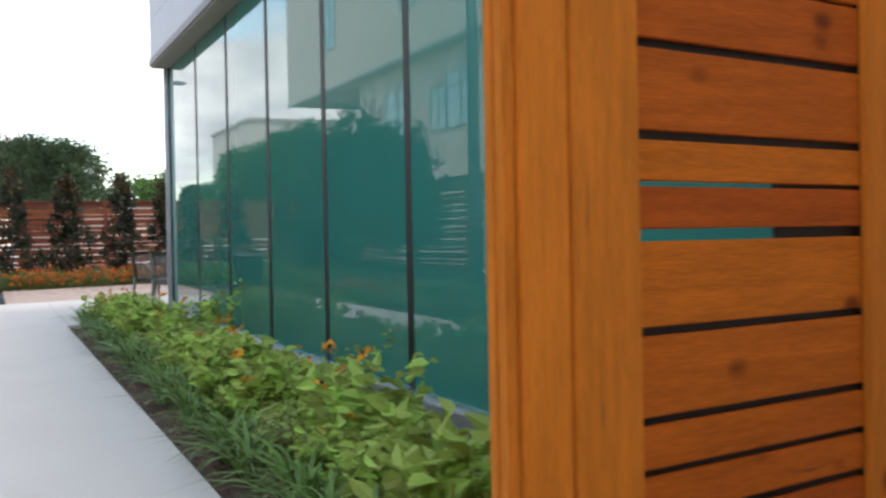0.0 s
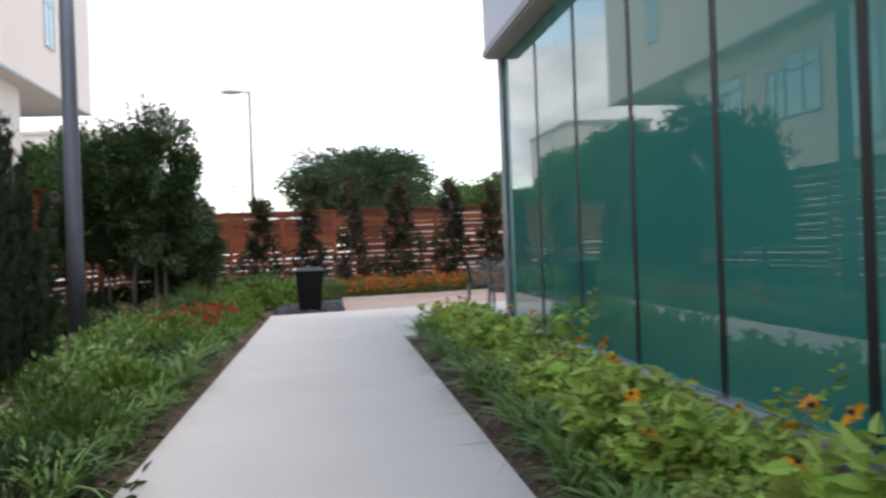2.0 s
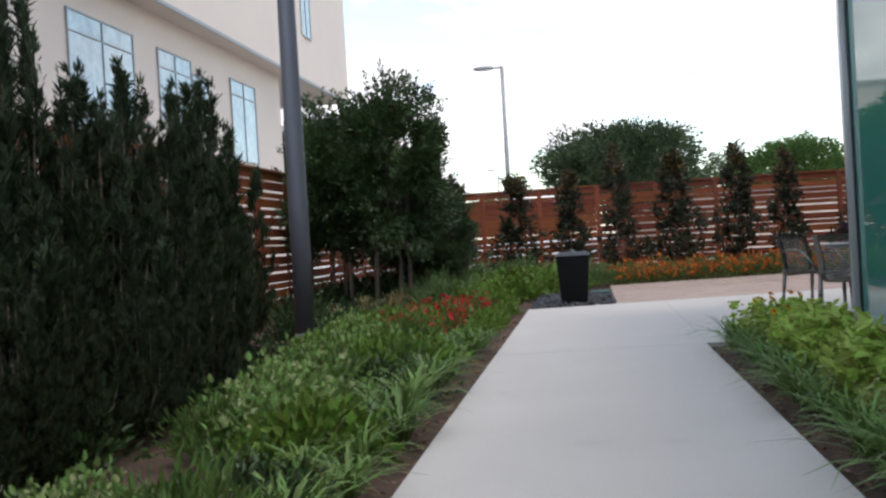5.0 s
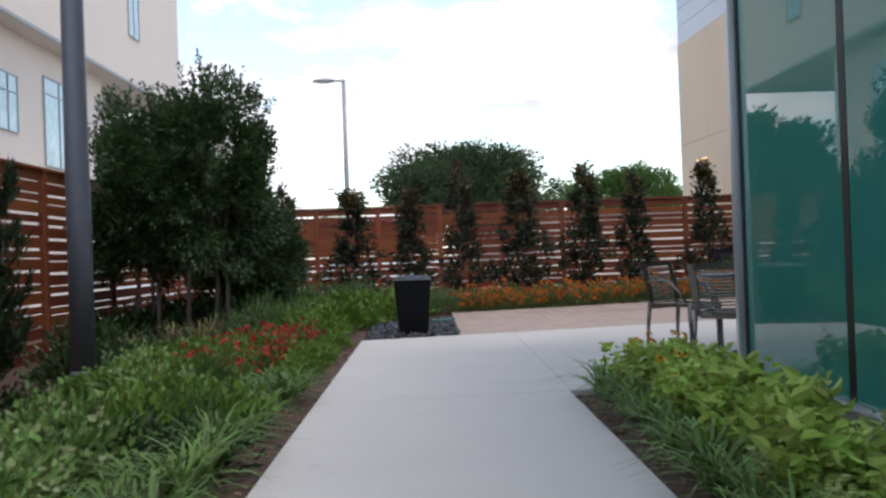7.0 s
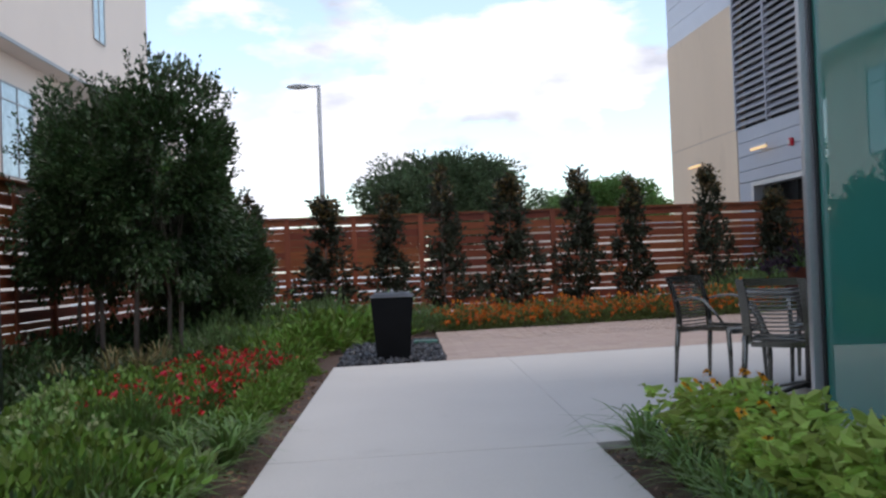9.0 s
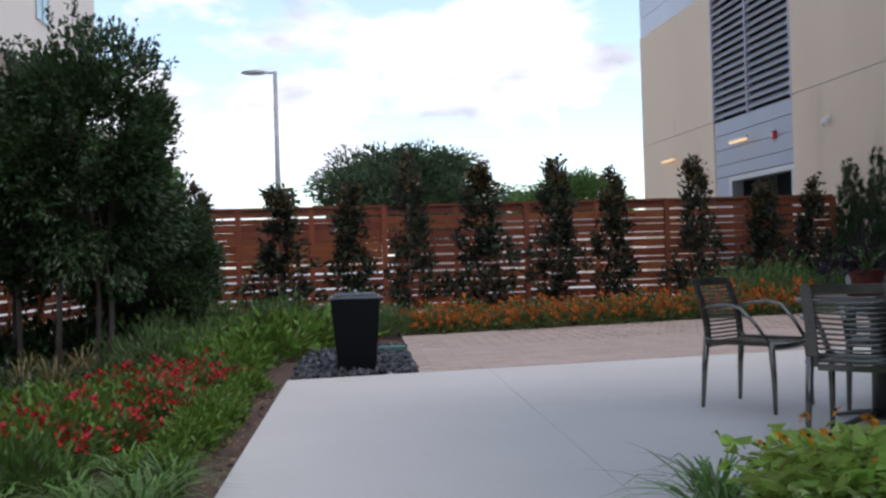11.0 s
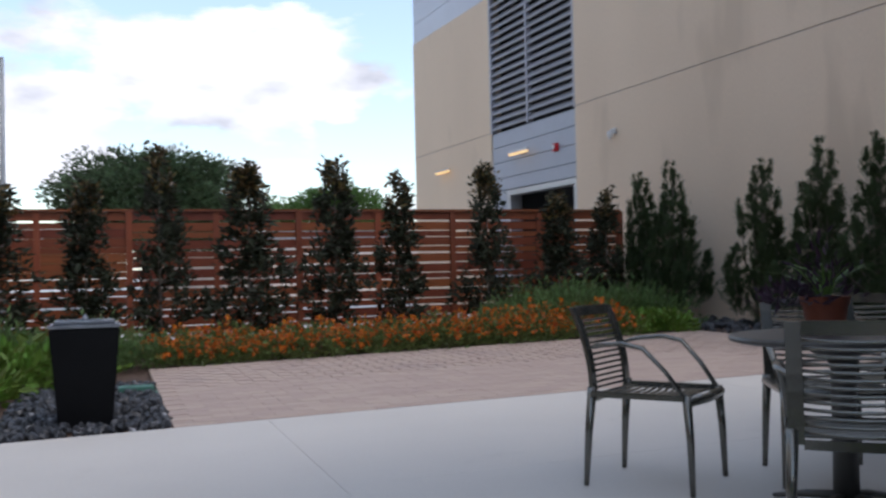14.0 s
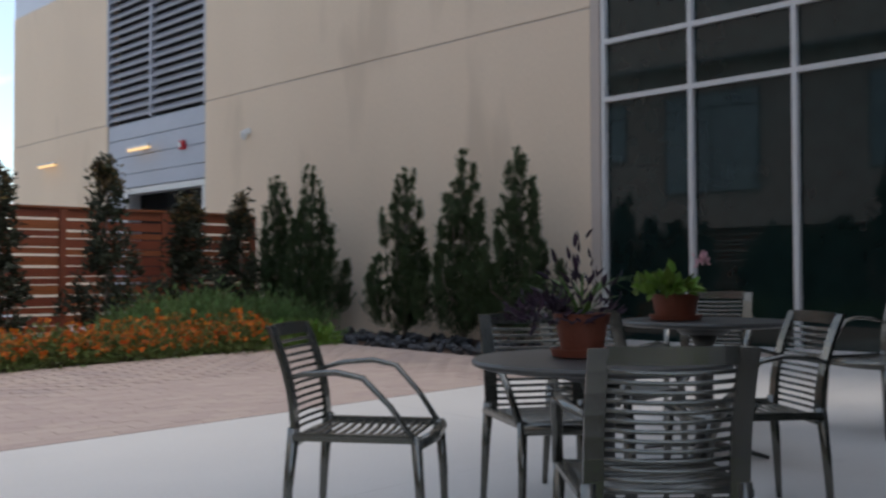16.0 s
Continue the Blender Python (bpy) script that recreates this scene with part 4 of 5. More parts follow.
flower_pot(4.47, 15.33, gz(4.47, 15.33) + 0.744, 0.105, 0.125, 0.14, "brown-red terracotta bowl with bright green plants on the table")

# ---- plants ----
def dome(n, r, rng, up=0.5, shape=(1, 1, 1), inner=0.55):
    """Points over a rounded clump and outward ways."""
    d = rng.normal(size=(n, 3))
    d[:, 2] = np.abs(d[:, 2])
    d /= np.linalg.norm(d, axis=1, keepdims=True)
    k = rng.uniform(inner, 1, n)[:, None]
    lump = 1 + 0.22 * np.sin(d[:, :1] * 5 + 1) * np.cos(d[:, 1:2] * 6) + 0.12 * rng.normal(size=(n, 1))
    p = d * k * r * lump * np.array(shape)
    return p, d + (0, 0, up) + 0.5 * rng.normal(size=(n, 3))


def broad_plant(seed, h, n, mat, leaf, flowers=0):
    """Leafy perennial: several stems with broad drooping leaves, some with daisies."""
    rng = np.random.default_rng(seed)
    base, way, heads = [], [], []
    for s in range(n):
        a, lean = rng.uniform(0, 6.28), rng.uniform(0.05, 0.5)
        hh = h * rng.uniform(0.55, 1.05)
        for t in np.arange(0.10, 1.0, 0.055):
            p = np.array([math.cos(a) * lean * t * hh + 0.04 * math.cos(a), math.sin(a) * lean * t * hh + 0.04 * math.sin(a), t * hh])
            b = rng.uniform(0, 6.28)
            base.append(p)
            way.append((math.cos(b), math.sin(b), rng.uniform(-0.35, 0.6)))
        heads.append(p + (0, 0, 0.03))
    sets = [("foliage", leaf_arrays(np.array(base), np.array(way), leaf, 0.5, rng, 0.5), mat)]
    ob = plant("perennial", "leafy green perennial in the mulch bed", "plant", sets, "broad-leaved perennials")
    if flowers:
        vs, fs, ev = [], [], bmesh.new()
        for i in range(flowers):
            c = heads[i] + (0, 0, rng.uniform(0.01, 0.07))
            tilt = Euler((rng.uniform(-0.9, 0.9), rng.uniform(-0.9, 0.9), rng.uniform(0, 6))).to_matrix()
            a = np.arange(11) * 2 * math.pi / 11
            w = np.stack([np.cos(a), np.sin(a), -0.15 + 0 * a], 1) @ np.array(tilt).T
            v, f = leaf_arrays(np.repeat(c[None], 11, 0) + w * 0.008, w, 0.035, 0.5, rng, 0.1)
            vs.append(v)
            fs.append(f + i * 66)
            bmesh.ops.create_icosphere(ev, subdivisions=1, radius=0.0105, matrix=Matrix.Translation(Vector(c) + tilt @ Vector((0, 0, 0.006))))
        part("petals", mesh_of("petals", np.concatenate(vs), np.concatenate(fs), M["fl_yellow"]), None, ob, "orange-yellow daisy petals")["kind"] = "stuff"
        part("flower_eye", ev, M["fl_eye"], ob)["kind"] = "stuff"
    return ob


def lily(seed, n, h, spread, mat, label="arching green strap-leaved grass clump at the path edge"):
    rng = np.random.default_rng(seed)
    return plant("grass_clump", label, "plant", [("foliage", blades(n, rng, h, spread, 0.017), mat)], "strap-leaved clumps")


def bush(seed, r, n, leaf, mat, name, label, shape=(1, 1, 0.8), aspect=0.45, extra=None, up=0.5, inner=0.5):
    rng = np.random.default_rng(seed)
    p, w = dome(n, r, rng, up, shape, inner)
    sets = [("foliage", leaf_arrays(p, w, leaf, aspect, rng), mat)]
    if extra:
        emat, en, esize, ename = extra
        p, w = dome(en, r * 1.03, rng, 0.9, shape, 0.92)
        p = p[p[:, 2] > 0.35 * r * shape[2]]
        q = np.repeat(p, 7, 0) + rng.normal(size=(len(p) * 7, 3)) * esize * 0.4
        w = rng.normal(size=q.shape) + (0, 0, 0.6)
        sets.append((ename, leaf_arrays(q, w, esize, 0.8, rng), emat))
    stems = bmesh.new()
    for k in range(8):
        a, o = k * 0.785 + rng.uniform(-0.3, 0.3), r * rng.uniform(0.25, 0.6)
        tube(stems, [(0, 0, -0.03), (math.cos(a) * o * 0.5, math.sin(a) * o * 0.5, r * shape[2] * 0.4), (math.cos(a) * o, math.sin(a) * o, r * shape[2] * 0.75)], [0.007, 0.005, 0.002], 5)
    ob = plant(name, label, "plant", sets, name + "s", bm_parts=[("stems", stems, M["bark"])])
    for c in ob.children[1:]:
        c["kind"] = "stuff"
    return ob


def conifer(seed, h, r, n, mat, name, label, shoots=16, sprig=0.08, thick=0.17, low=0.52):
    """Upright conifer: many rising plumes, each feathered with sprays and ending in a soft spike."""
    rng = np.random.default_rng(seed)
    base, way = [], []
    bm = bmesh.new()
    tube(bm, [(0, 0, -0.05), (0, 0, h * 0.4), (0, 0, h * 0.85)], [0.04, 0.03, 0.008], 7)
    twigs = bmesh.new()
    per = n // shoots
    for k in range(shoots):
        f = k / (shoots - 1)
        a = k * 2.4 + rng.uniform(-0.4, 0.4)
        out = r * (0.10 + 0.72 * f) * rng.uniform(0.75, 1.1) if k else 0.0
        z0 = h * (0.04 + 0.12 * rng.uniform()) if k else 0.05
        z1 = h * (1.0 - low * f ** 1.1 + rng.uniform(-0.06, 0.05)) if k else h
        # branchlets rise off the plume, each a tuft of sprays with a pointed end
        m = 34
        tj = np.append(rng.uniform(0.0, 0.97, m - 3) ** 0.8, (0.9, 0.95, 1.0))
        bj = rng.uniform(0, 6.28, m)
        lj = thick * rng.uniform(0.7, 2.1, m) * np.clip(1.25 - tj, 0.35, 1)
        j = rng.integers(0, m, per)
        t, b, u = tj[j], bj[j], rng.uniform(0, 1, per) ** 0.8
        rise = np.clip(t * 4.5, 0, 1) ** 0.6
        flare = lj[j] * u * np.where(t > 0.88, 0.15, 0.62)
        base.append(np.stack([math.cos(a) * out * rise + np.cos(b) * flare, math.sin(a) * out * rise + np.sin(b) * flare,
                              z0 * 0.3 + (z1 - z0 * 0.3) * t * 0.96 + lj[j] * u * 0.85], 1) + rng.normal(size=(per, 3)) * (0.034 * (1.05 - u))[:, None])
        way.append(np.stack([np.cos(b) * 0.5, np.sin(b) * 0.5, 0.9 + 0 * b], 1) + rng.normal(size=(per, 3)) * 0.32)
        tube(twigs, [(0, 0, z0), (math.cos(a) * out * 0.8, math.sin(a) * out * 0.8, z0 + (z1 - z0) * 0.4), (math.cos(a) * out, math.sin(a) * out, z0 + (z1 - z0) * 0.95)], [0.014, 0.01, 0.003], 5)
    v = leaf_arrays(np.concatenate(base), np.concatenate(way), sprig, 0.15, rng, 0.1)
    ob = plant(name, label, "shrub", [("foliage", v, mat)], name + "s", bm_parts=[("trunk", bm, M["bark"])])
    tagged(part("brushwood", twigs, M["bark"], ob), kind="stuff")
    return ob


def magnolia(seed, h, r, n):
    rng = np.random.default_rng(seed)
    bm = bmesh.new()
    tube(bm, [(0, 0, -0.05), (0.02, 0, h * 0.5), (0, 0.01, h * 0.95)], [0.03, 0.02, 0.006], 7)
    base, way = [], []
    for k in range(int(n / 22)):
        t = rng.uniform(0.08, 1.0) ** 1.1
        a = rng.uniform(0, 6.28)
        rr = r * 1.2 * (1.0 - 0.86 * t) * rng.uniform(0.25, 1.1) * (0.65 if t < 0.18 else 1)
        c = np.array([math.cos(a) * rr, math.sin(a) * rr * 0.8, t * h])
        if k % 3 == 0:
            tube(bm, [(0, 0, c[2] - 0.3 * rr), tuple(c)], [0.009, 0.004], 5)
        q = np.repeat(c[None], 22, 0) + rng.normal(size=(22, 3)) * 0.065
        base.append(q)
        way.append((math.cos(a), math.sin(a), 0.5) + rng.normal(size=(22, 3)) * 0.9)
    base, way = np.concatenate(base), np.concatenate(way)
    top = (base[:, 2] > h * 0.82) & (rng.uniform(size=len(base)) < 0.5)
    sets = [("foliage", leaf_arrays(base[~top], way[~top], 0.115, 0.42, rng, 0.3), M["lf_mag"])]
    sets.append(("new_leaves", leaf_arrays(base[top], way[top], 0.10, 0.4, rng, 0.3), M["lf_mag2"]))
    return plant("magnolia", "slender dark-leaved young magnolia against the board fence", "tree", sets, "magnolias along the fence", bm_parts=[("trunk", bm, M["bark"])])


def tree(seed, name, label, h, crown, centre, n, leaf, mat, trunks, category="tree", clumps=60, squash=1.0, grain=0.36, sprays=0):
    """Tapered trunks with limbs, and a crown of many leaf clumps with gaps."""
    rng = np.random.default_rng(seed)
    bm = bmesh.new()
    base, way = [], []
    cs = []
    for k in range(clumps):
        d = rng.normal(size=3)
        d /= np.linalg.norm(d)
        q = np.array(centre) + d * np.array(crown) * rng.uniform(0.35, 1.0) ** 0.6 * (1 + 0.12 * math.sin(5 * d[0] + seed) + 0.1 * rng.normal())
        cs.append(q)
    for x, y, r in trunks:
        top = np.array([x * 0.5 + centre[0] * 0.5, y * 0.5 + centre[1] * 0.5, centre[2]])
        tube(bm, [(x, y, -0.1), (x + 0.03, y, h * 0.2), tuple(top)], [r, r * 0.8, r * 0.35], 8)
        for q in cs[:: max(1, len(cs) // 14)]:
            m = (top + q) / 2 + (0, 0, 0.05)
            tube(bm, [(x * 0.7 + top[0] * 0.3, y * 0.7 + top[1] * 0.3, h * 0.25), tuple(m), tuple(q)], [r * 0.45, r * 0.25, r * 0.08], 6)
    per = n // clumps
    cr = np.mean(crown) * grain
    for q in cs:
        d = rng.normal(size=(per, 3))
        d *= (rng.uniform(0.0, 1, (per, 1)) ** 0.45) / (np.linalg.norm(d, axis=1, keepdims=True) + 1e-6)
        p = q + d * cr * rng.uniform(0.75, 1.15) * (1, 1, squash)
        base.append(p)
        way.append(d * 0.6 + (p - np.array(centre)) / np.mean(crown) + (0, 0, 0.1) + rng.normal(size=(per, 3)) * 0.3)
    # young shoots that stand out of the crown's outline
    for k in range(sprays):
        d = rng.normal(size=3) + (0, 0, 0.5)
        d /= np.linalg.norm(d)
        q = np.array(centre) + d * np.array(crown) * rng.uniform(0.85, 1.05)
        go = d * 0.7 + np.array((0, 0, 0.5)) + rng.normal(size=3) * 0.3
        long = cr * rng.uniform(0.5, 1.1)
        u = np.linspace(0, 1, 26)[:, None]
        tube(bm, [tuple(q), tuple(q + go * long)], [0.006, 0.002], 4)
        base.append(q + go * long * u + rng.normal(size=(26, 3)) * leaf * 0.4)
        way.append(go * 0.5 + rng.normal(size=(26, 3)) * 0.8)
    v = leaf_arrays(np.concatenate(base), np.concatenate(way), leaf, 0.5, rng, 0.3)
    return plant(name, label, category, [("crown", v, mat)], bm_parts=[("trunk", bm, M["bark"])])


rng = np.random.default_rng(11)
# right-hand bed under the glass wall
kinds = [broad_plant(1, 0.46, 18, M["lf_cone"], 0.098), broad_plant(2, 0.52, 17, M["lf_cone"], 0.092, 3), broad_plant(3, 0.44, 16, M["lf_cone"], 0.085, 4), broad_plant(4, 0.36, 18, M["lf_pale"], 0.05), broad_plant(5, 0.80, 8, M["lf_cone"], 0.10)]
clumps = [lily(21, 60, 0.22, 0.36, M["lf_lily"]), lily(22, 52, 0.25, 0.40, M["lf_lily"]), lily(23, 60, 0.25, 0.36, M["lf_fern"])]
used = set()


def sow(ob, x, y, s, label=""):
    t = rng.uniform(0, 6.28)
    if ob.name in used:
        return copy_scaled(ob, x, y, t, s, label)
    used.add(ob.name)
    ob.matrix_basis = pose(x, y, gz(x, y), 0, 0, math.degrees(t))
    ob.scale = (s, s, s)
    return ob


for y in np.arange(2.3, 12.95, 0.27):
    sow(clumps[int(rng.integers(0, 2))], 1.06 + rng.uniform(-0.04, 0.08), y + rng.uniform(-0.1, 0.1), rng.uniform(0.85, 1.3))
for y in np.arange(2.2, 12.9, 0.25):
    for x in (1.28, 1.48, 1.70):
        k = int(rng.choice([0, 1, 2, 3], p=[0.56, 0.10, 0.04, 0.30]))
        sow(kinds[k], x + rng.uniform(-0.1, 0.1), y + rng.uniform(-0.1, 0.1), rng.uniform(0.65, 1.25) * (0.82 if x < 1.4 else (0.85 if x < 1.6 else 0.62)))
for y in np.arange(2.4, 12.8, 0.36):
    sow(kinds[3], 1.90 + rng.uniform(-0.06, 0.02), y + rng.uniform(-0.1, 0.1), rng.uniform(0.4, 0.62))
for x, y, s in ((1.85, 5.25, 0.62), (1.85, 9.0, 0.8)):
    sow(kinds[4], x, y, s)

# left-hand bed
pitto = bush(31, 0.42, 1500, 0.066, M["lf_pitto"], "variegated_shrub", "pale variegated green shrub in the planting bed", (1.1, 1.1, 1.0), 0.6, extra=(M["lf_pitto2"], 36, 0.058, "cream_leaves"))
fern = bush(32, 0.36, 1500, 0.07, M["lf_fern"], "foxtail_fern", "feathery bright green fern clump", (1.0, 1.0, 1.15), 0.22, up=1.0)
cover = bush(33, 0.34, 700, 0.07, M["lf_lime"], "groundcover_shrub", "low green leafy groundcover shrub", (1.1, 1.1, 0.95), 0.65)
dark = bush(34, 0.42, 900, 0.075, M["lf_holly"], "dark_shrub", "low dark green shrub under the tree", (1.2, 1.2, 0.75))
grey = bush(35, 0.45, 1500, 0.07, M["lf_grey"], "grey_shrub", "soft grey-green feathery shrub in the bed", (1.2, 1.2, 0.85), 0.2, up=1.0)
lime = bush(36, 0.36, 700, 0.085, M["lf_lime"], "lime_shrub", "bright yellow-green leafy low shrub", (1.1, 1.1, 0.8))
straw = lily(37, 90, 0.42, 0.25, M["lf_straw"], "dry straw-coloured ornamental grass tuft")
red = bush(38, 0.30, 700, 0.06, M["lf_fern"], "red_salvia", "low green plant with small red flowers", (1.1, 1.1, 0.8), extra=(M["fl_red"], 42, 0.042, "flowers"))
orange = bush(39, 0.36, 800, 0.055, M["lf_lantana"], "orange_lantana", "low bushy plant covered in orange flowers", (1.15, 1.1, 0.85), extra=(M["fl_orange"], 100, 0.029, "flowers"))
for y in np.arange(1.6, 14.0, 0.36):
    sow(clumps[int(rng.integers(0, 3))], -1.27 + rng.uniform(-0.08, 0.06), y + rng.uniform(-0.12, 0.12), rng.uniform(0.8, 1.3))
for y in np.arange(1.6, 14.6, 0.5):
    for x in (-1.55, -1.95):
        if x < -1.7 and y < 10.0:
            continue
        ob = (clumps[1], clumps[0], fern, cover, dark)[int(rng.choice(5, p=[0.36, 0.22, 0.06, 0.14, 0.22]))]
        sow(ob, x + rng.uniform(-0.12, 0.12), y + rng.uniform(-0.15, 0.15), rng.uniform(0.7, 1.05))
for y in np.arange(9.4, 14.5, 2.1):
    sow(fern, -2.25 + rng.uniform(-0.12, 0.12), y, rng.uniform(0.7, 1.0))
for x, y, s in ((-2.18, 7.8, 0.62), (-1.95, 9.4, 0.72), (-2.15, 10.1, 0.85), (-2.05, 10.9, 0.82), (-2.4, 11.6, 0.8), (-2.1, 12.3, 0.62), (-2.15, 13.0, 0.8), (-2.6, 13.9, 0.7), (-2.9, 15.2, 0.7)):
    sow(pitto, x, y, s)
for x, y, s in ((-2.3, 4.2, 0.9), (-2.7, 3.0, 1.0), (-3.2, 4.8, 0.8), (-3.1, 7.2, 0.8), (-2.9, 7.9, 0.7), (-3.3, 9.0, 0.8), (-3.25, 10.6, 0.8), (-3.2, 12.2, 0.8), (-3.7, 15.6, 0.9), (-3.3, 16.4, 0.9), (-3.9, 17.2, 0.9), (-2.9, 17.3, 0.8), (-3.4, 18.3, 0.9), (-2.6, 18.4, 0.8)):
    sow(dark, x, y, s)
for k in range(26):
    sow(cover, rng.uniform(-3.2, -1.9), rng.uniform(13.8, 17.0), rng.uniform(0.6, 0.9))
for x, y in ((-3.3, 17.8), (-3.0, 18.6), (-3.6, 18.9), (-2.8, 17.1), (-3.5, 16.9)):
    sow(straw, x, y, rng.uniform(0.8, 1.1))
for k in range(46):
    y = rng.uniform(14.4, 18.6)
    sow(red, rng.uniform(-2.6, -1.62), y, rng.uniform(0.7, 0.95))
for y in np.arange(14.2, 18.4, 0.42):
    sow(lime, -1.37 + rng.uniform(-0.06, 0.05), y, rng.uniform(0.42, 0.6))
for x, y, s in ((-1.65, 18.9, 0.9), (-1.6, 19.6, 0.9), (-2.0, 19.3, 1.0), (-1.5, 20.6, 1.4), (-2.2, 20.3, 1.2), (-1.25, 21.6, 1.5), (-0.7, 22.3, 1.4), (-1.9, 21.6, 1.3)):
    sow(lime, x, y, s)
for x, y, s in ((-2.5, 19.6, 1.2), (-2.7, 20.6, 1.4), (-2.4, 21.6, 1.4), (-1.4, 22.6, 1.5), (-0.5, 23.2, 1.3), (-2.3, 23.0, 1.5), (-3.2, 22.2, 1.3), (-1.6, 23.8, 1.4), (-0.3, 24.2, 1.2), (0.2, 23.0, 0.9)):
    sow(grey, x, y, s)

# tall junipers on the left, before the board fence
jun = [conifer(41, 2.7, 0.85, 24000, M["lf_jun"], "juniper", "tall dark feathery juniper before the board fence", 20, 0.085, 0.17), conifer(42, 2.5, 0.9, 24000, M["lf_jun"], "juniper", "tall dark feathery juniper before the board fence", 22, 0.085, 0.16)]
for i, y in enumerate(np.arange(4.4, 13.3, 0.72)):
    s = rng.uniform(0.85, 1.0)
    sow(jun[i % 2], -3.72 + rng.uniform(-0.2, 0.15), y, s).scale = (s, s, rng.uniform(0.94, 1.18))
for i, y in enumerate(np.arange(5.2, 13.6, 0.8)):
    sow(dark, -3.35 + rng.uniform(-0.15, 0.15), y, rng.uniform(0.7, 1.0))
for y in np.arange(5.6, 11.4, 0.62):
    sow(jun[0], -2.95 + rng.uniform(-0.12, 0.1), y, rng.uniform(0.34, 0.46), "low dark feathery juniper at the foot of the hedge")
# holly clump with bare lower stems
h1 = tree(51, "holly_tree", "dense dark green multi-stemmed holly tree over the bed", 4.0, (1.05, 0.95, 1.35), (0, 0, 2.35), 34000, 0.066, M["lf_holly"], [(-0.25, -0.1, 0.04), (0.1, 0.15, 0.035), (0.3, -0.1, 0.035)], clumps=120, grain=0.26, sprays=80)
h1.matrix_basis = pose(-3.35, 19.9, gz(-3.35, 19.9))
h2 = copy_scaled(h1, -4.25, 20.2, 2.0, 0.93)
h3 = copy_scaled(h1, -3.0, 21.8, 4.0, (0.8, 0.8, 0.8), z=-0.65)
h4 = copy_scaled(h1, -3.7, 23.4, 5.0, (0.85, 0.85, 0.8), z=-0.75)
for x, y, s in ((-4.5, 18.6, 1.3), (-4.6, 20.4, 1.5), (-4.3, 21.8, 1.7), (-3.6, 21.0, 1.4), (-2.8, 22.6, 1.6)):
    sow(dark, x, y, s)

# magnolias along the back fence
mags = [magnolia(61, 2.5, 0.62, 2400), magnolia(62, 2.5, 0.56, 2100), magnolia(63, 2.5, 0.68, 2600)]
for i, (x, h, s) in enumerate(((-2.95, 2.36, 0.9), (-1.62, 2.38, 1.15), (-0.48, 2.40, 0.85), (0.49, 2.78, 0.8), (1.72, 2.66, 1.1), (2.98, 2.74, 0.85), (3.96, 2.5, 0.9), (5.44, 2.72, 0.8), (6.68, 2.3, 0.85), (7.55, 2.3, 0.75))):
    m = mags[(i * 2 + 1) % 3]
    k = (h - gz(x, 25)) / 2.45
    sow(m, x, 25.1 + 0.06 * x * 0.5, 1.0).scale = (s * 1.02, s * 0.95, k)

# orange border and shrubs by the back fence
for k in range(44):
    x = 0.45 + 6.0 * (k + rng.uniform(0, 1)) / 44
    sow(orange, x, 22.95 + 0.55 * (k % 2) + rng.uniform(-0.12, 0.12), rng.uniform(0.75, 1.35))
for k in range(14):
    sow(grey, rng.uniform(5.6, 7.7), rng.uniform(23.8, 24.8), rng.uniform(1.25, 1.7))
for x, y in ((6.5, 22.9), (6.9, 23.1), (7.2, 22.9), (6.8, 23.5), (7.3, 23.4)):
    sow(lime, x, y, rng.uniform(0.8, 1.0))

# junipers along the tan wall
rj = [conifer(71, 2.5, 0.70, 26000, M["lf_jun2"], "juniper", "dark green upright juniper against the tan wall", 20, 0.07, 0.14, 0.72), conifer(72, 2.5, 0.74, 26000, M["lf_jun2"], "juniper", "dark green upright juniper against the tan wall", 22, 0.07, 0.135, 0.68)]
for i, (x, y, h) in enumerate(((8.45, 25.7, 2.5), (8.45, 24.7, 2.55), (8.6, 22.65, 2.4), (8.65, 21.5, 2.52), (8.7, 20.55, 2.5))):
    sow(rj[i % 2], x, y, h / 2.5)

# plants in the pots
rngp = np.random.default_rng(81)
p, w = dome(150, 0.12, rngp, 0.2, (1, 1, 0.9))
spk = blades(22, rngp, 0.19, 0.42, 0.011, 0.02)
pc = plant("pot_plants", "purple trailing and spiky green plants in the terracotta pot", "plant",
           [("purple_foliage", leaf_arrays(p * (1.2, 1.2, 1.0) + (-0.12, 0.07, -0.02), w, 0.05, 0.32, rngp), M["lf_purple"]), ("spiky_foliage", spk, M["lf_fern"]), ("upright_foliage", leaf_arrays(*dome(90, 0.17, rngp, 0.6, (0.8, 0.8, 1.5)), 0.05, 0.3, rngp), M["lf_purple"])],
           at=pose(2.66, 14.47, tz + 0.14))
p, w = dome(150, 0.12, rngp, 0.4, (1.2, 1.2, 0.75))
pc2 = plant("pot_plants", "bright lime leaves with a few pink flowers in the bowl", "plant",
            [("lime_foliage", leaf_arrays(p + (-0.05, 0.03, 0), w, 0.08, 0.6, rngp), M["lf_lime"]), ("flowers", leaf_arrays(rngp.normal(size=(40, 3)) * 0.02 + (0.13, -0.08, 0.19), rngp.normal(size=(40, 3)), 0.03, 0.7, rngp), M["fl_pink"])],
            at=pose(4.47, 15.33, gz(4.47, 15.33) + 0.744 + 0.14))

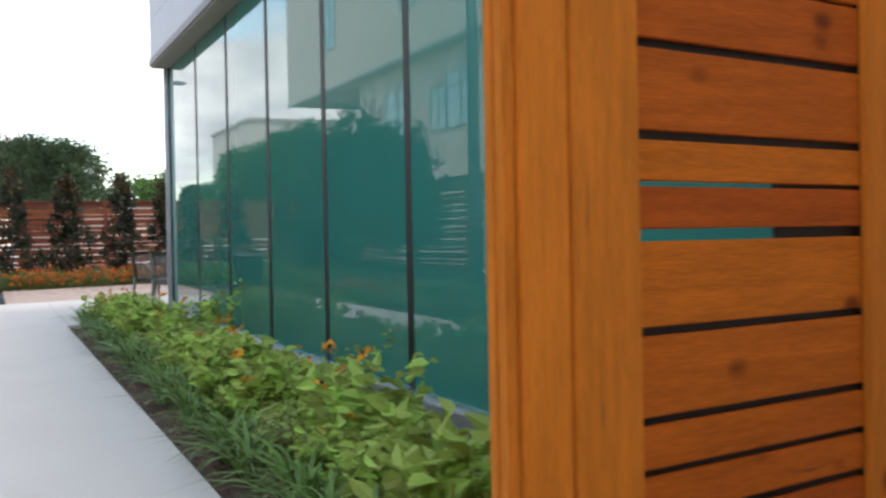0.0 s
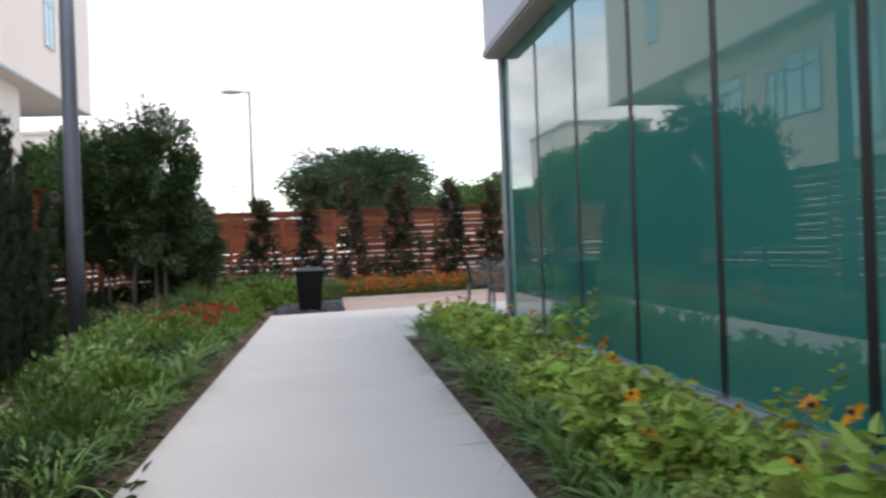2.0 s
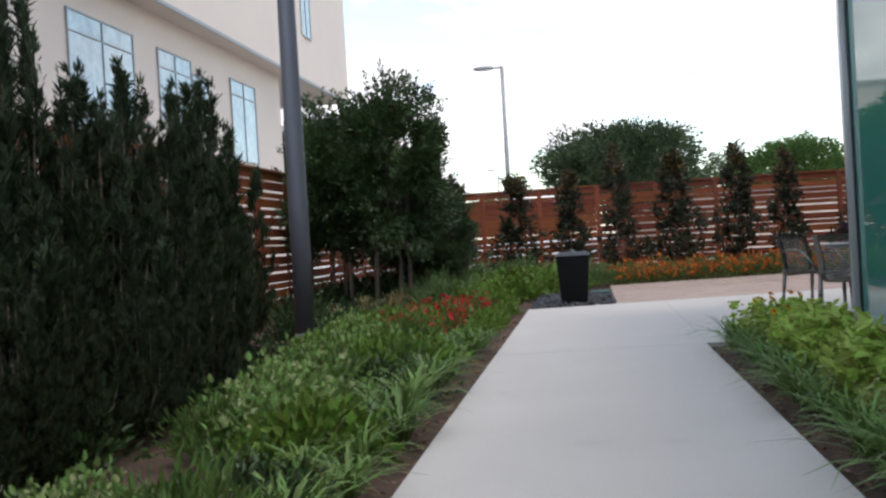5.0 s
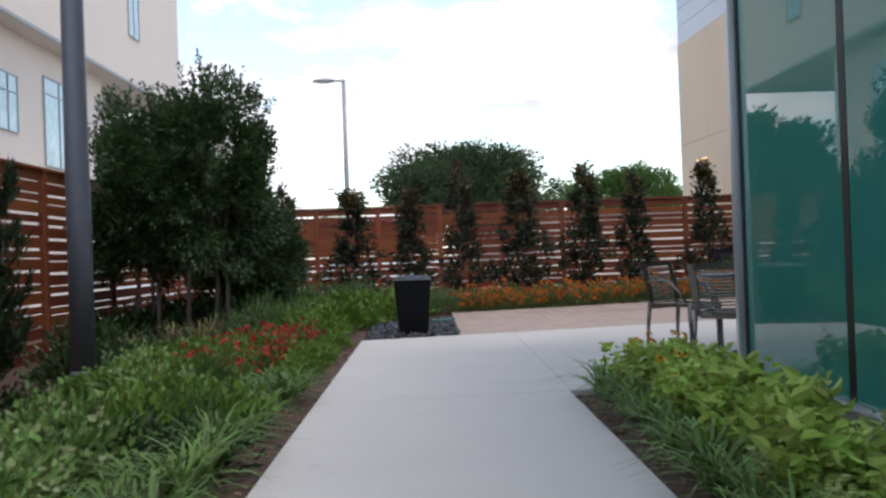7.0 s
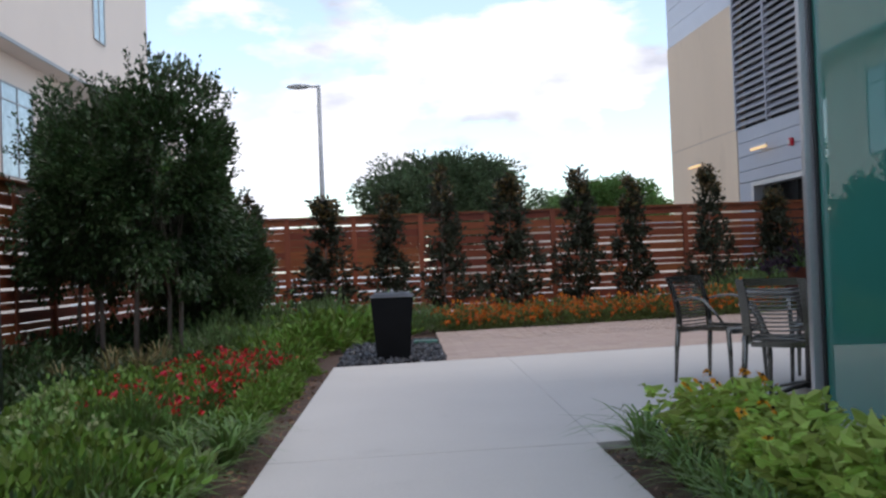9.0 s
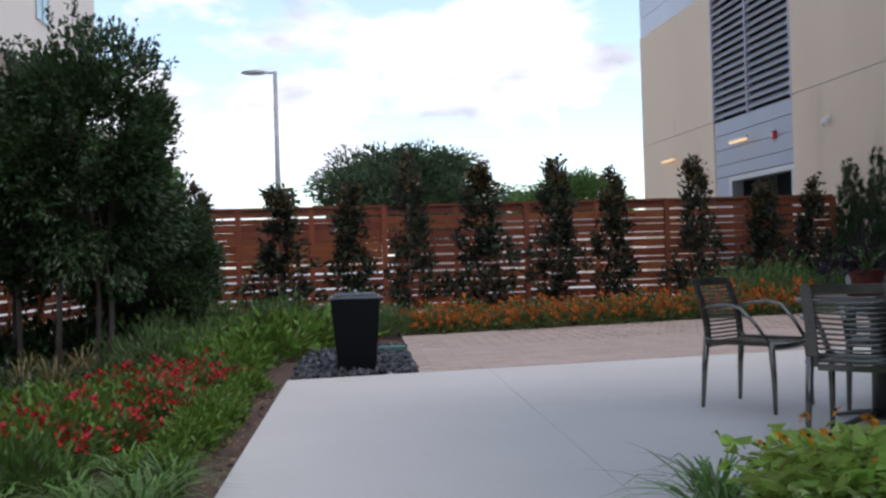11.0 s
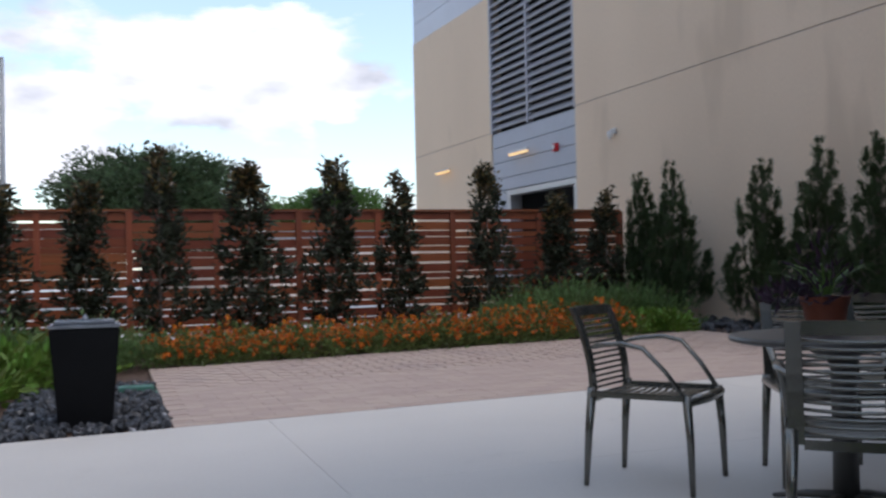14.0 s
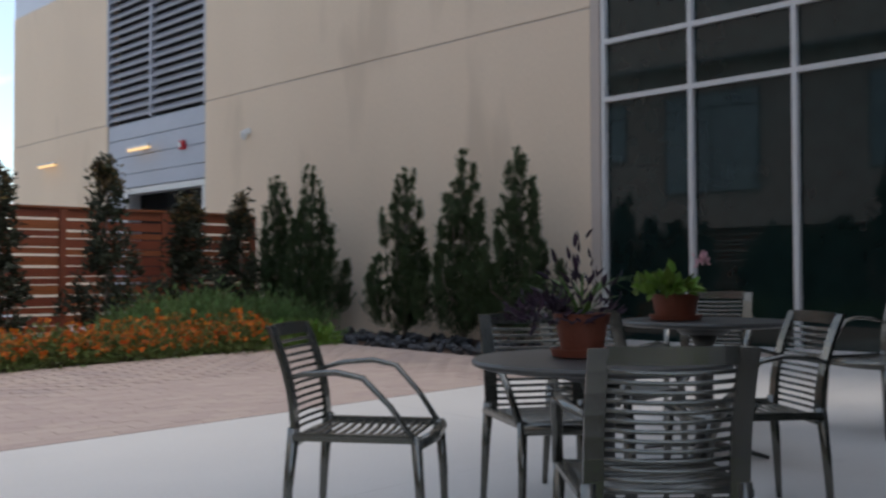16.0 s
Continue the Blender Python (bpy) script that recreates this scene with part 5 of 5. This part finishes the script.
# distant trees
o1 = tree(91, "oak_tree", "broad dark green oak crown beyond the fence", 7.6, (4.7, 3.6, 2.35), (0, 0, 4.9), 42000, 0.20, M["lf_oak"], [(0, 0, 0.3)], clumps=210, squash=0.8, grain=0.26)
o1.matrix_basis = pose(1.9, 60, -0.3)
o2 = tree(92, "oak_tree", "bright green rounded tree far beyond the fence", 7.2, (4.3, 3.2, 2.4), (0, 0, 4.9), 30000, 0.22, M["lf_oak2"], [(0, 0, 0.3)], clumps=150, squash=0.8, grain=0.27)
o2.matrix_basis = pose(13.6, 75, -0.3)
for x, y, s in ((-17, 95, 1.0), (-9, 100, 0.75), (-4, 105, 0.7), (-27, 95, 1.2), (-14.5, 60, 1.15)):
    copy_scaled(o2, x, y, x, s, "green tree far behind the garden", -0.3)

# bark chips along the path
rng = np.random.default_rng(15)
n = 2600
x = np.where(rng.uniform(size=n) < 0.5, rng.uniform(0.87, 1.2, n), rng.uniform(-1.5, -1.05, n))
y = rng.uniform(1.5, 18.2, n)
keep = (x < 0) | (y < 13)
x, y = x[keep], y[keep]
base = np.stack([x, y, SLOPE_X * x + SLOPE_Y * y - 0.035 + 0.02 * rng.uniform(size=len(x))], 1)
v, f = leaf_arrays(base, rng.normal(size=base.shape) * (1, 1, 0.25), 0.04, 0.4, rng, 0.1)
tagged(part("bark_chips", mesh_of("bark_chips", v, f, M["chip"])), "loose brown bark chips along the path edges", "mulch", kind="stuff")

# ---- pavers, last ----
pav = thing("paver_terrace", "pinkish tan concrete pavers in running courses beside the patio", "pavement", kind="structure")
part("joint_bed", sheet(0.22, 18.27, 7.5, 22.65, -0.004, 0.1), M["sand"], pav)
rng = np.random.default_rng(3)
PW, PD = 0.30, 0.15
vs, fs = [], []
count = 0
tilt = Euler((math.atan(SLOPE_Y), -math.atan(SLOPE_X), 0))
protos = []
for k in range(3):
    me = data_of(boxed(-PW / 2 + 0.002, -PD / 2 + 0.002, -0.04, PW / 2 - 0.002, PD / 2 - 0.002, 0.0), "paver", M["paver"])
    protos.append(me)
cv = np.array([(-1, -1, -1), (1, -1, -1), (1, 1, -1), (-1, 1, -1), (-1, -1, 0), (1, -1, 0), (1, 1, 0), (-1, 1, 0)], float) * (PW / 2 - 0.002, PD / 2 - 0.002, 0.04)
cf = np.array([(4, 5, 6, 7), (0, 1, 5, 4), (1, 2, 6, 5), (2, 3, 7, 6), (3, 0, 4, 7)])
for r in range(29):
    y = 18.27 + PD * (r + 0.5)
    for c in range(27):
        x = 0.22 + PW * (c + 0.5 * (r % 2) + 0.5)
        if x > 7.36 or x - PW / 2 < 0.2:
            continue
        z = gz(x, y) + rng.uniform(-0.001, 0.001)
        if count < 290 and x < 6.2 and y < 20.6:
            ob = part("paver", protos[count % 3], None, pav)
            ob.matrix_basis = Matrix.LocRotScale((x, y, z), tilt, None)
            count += 1
        else:
            fs.append(cf + 8 * len(vs))
            vs.append(cv + (x, y, z))
tagged(part("paver_field", mesh_of("paver_field", np.concatenate(vs), np.concatenate(fs), M["paver_far"]), None, pav), kind="stuff")
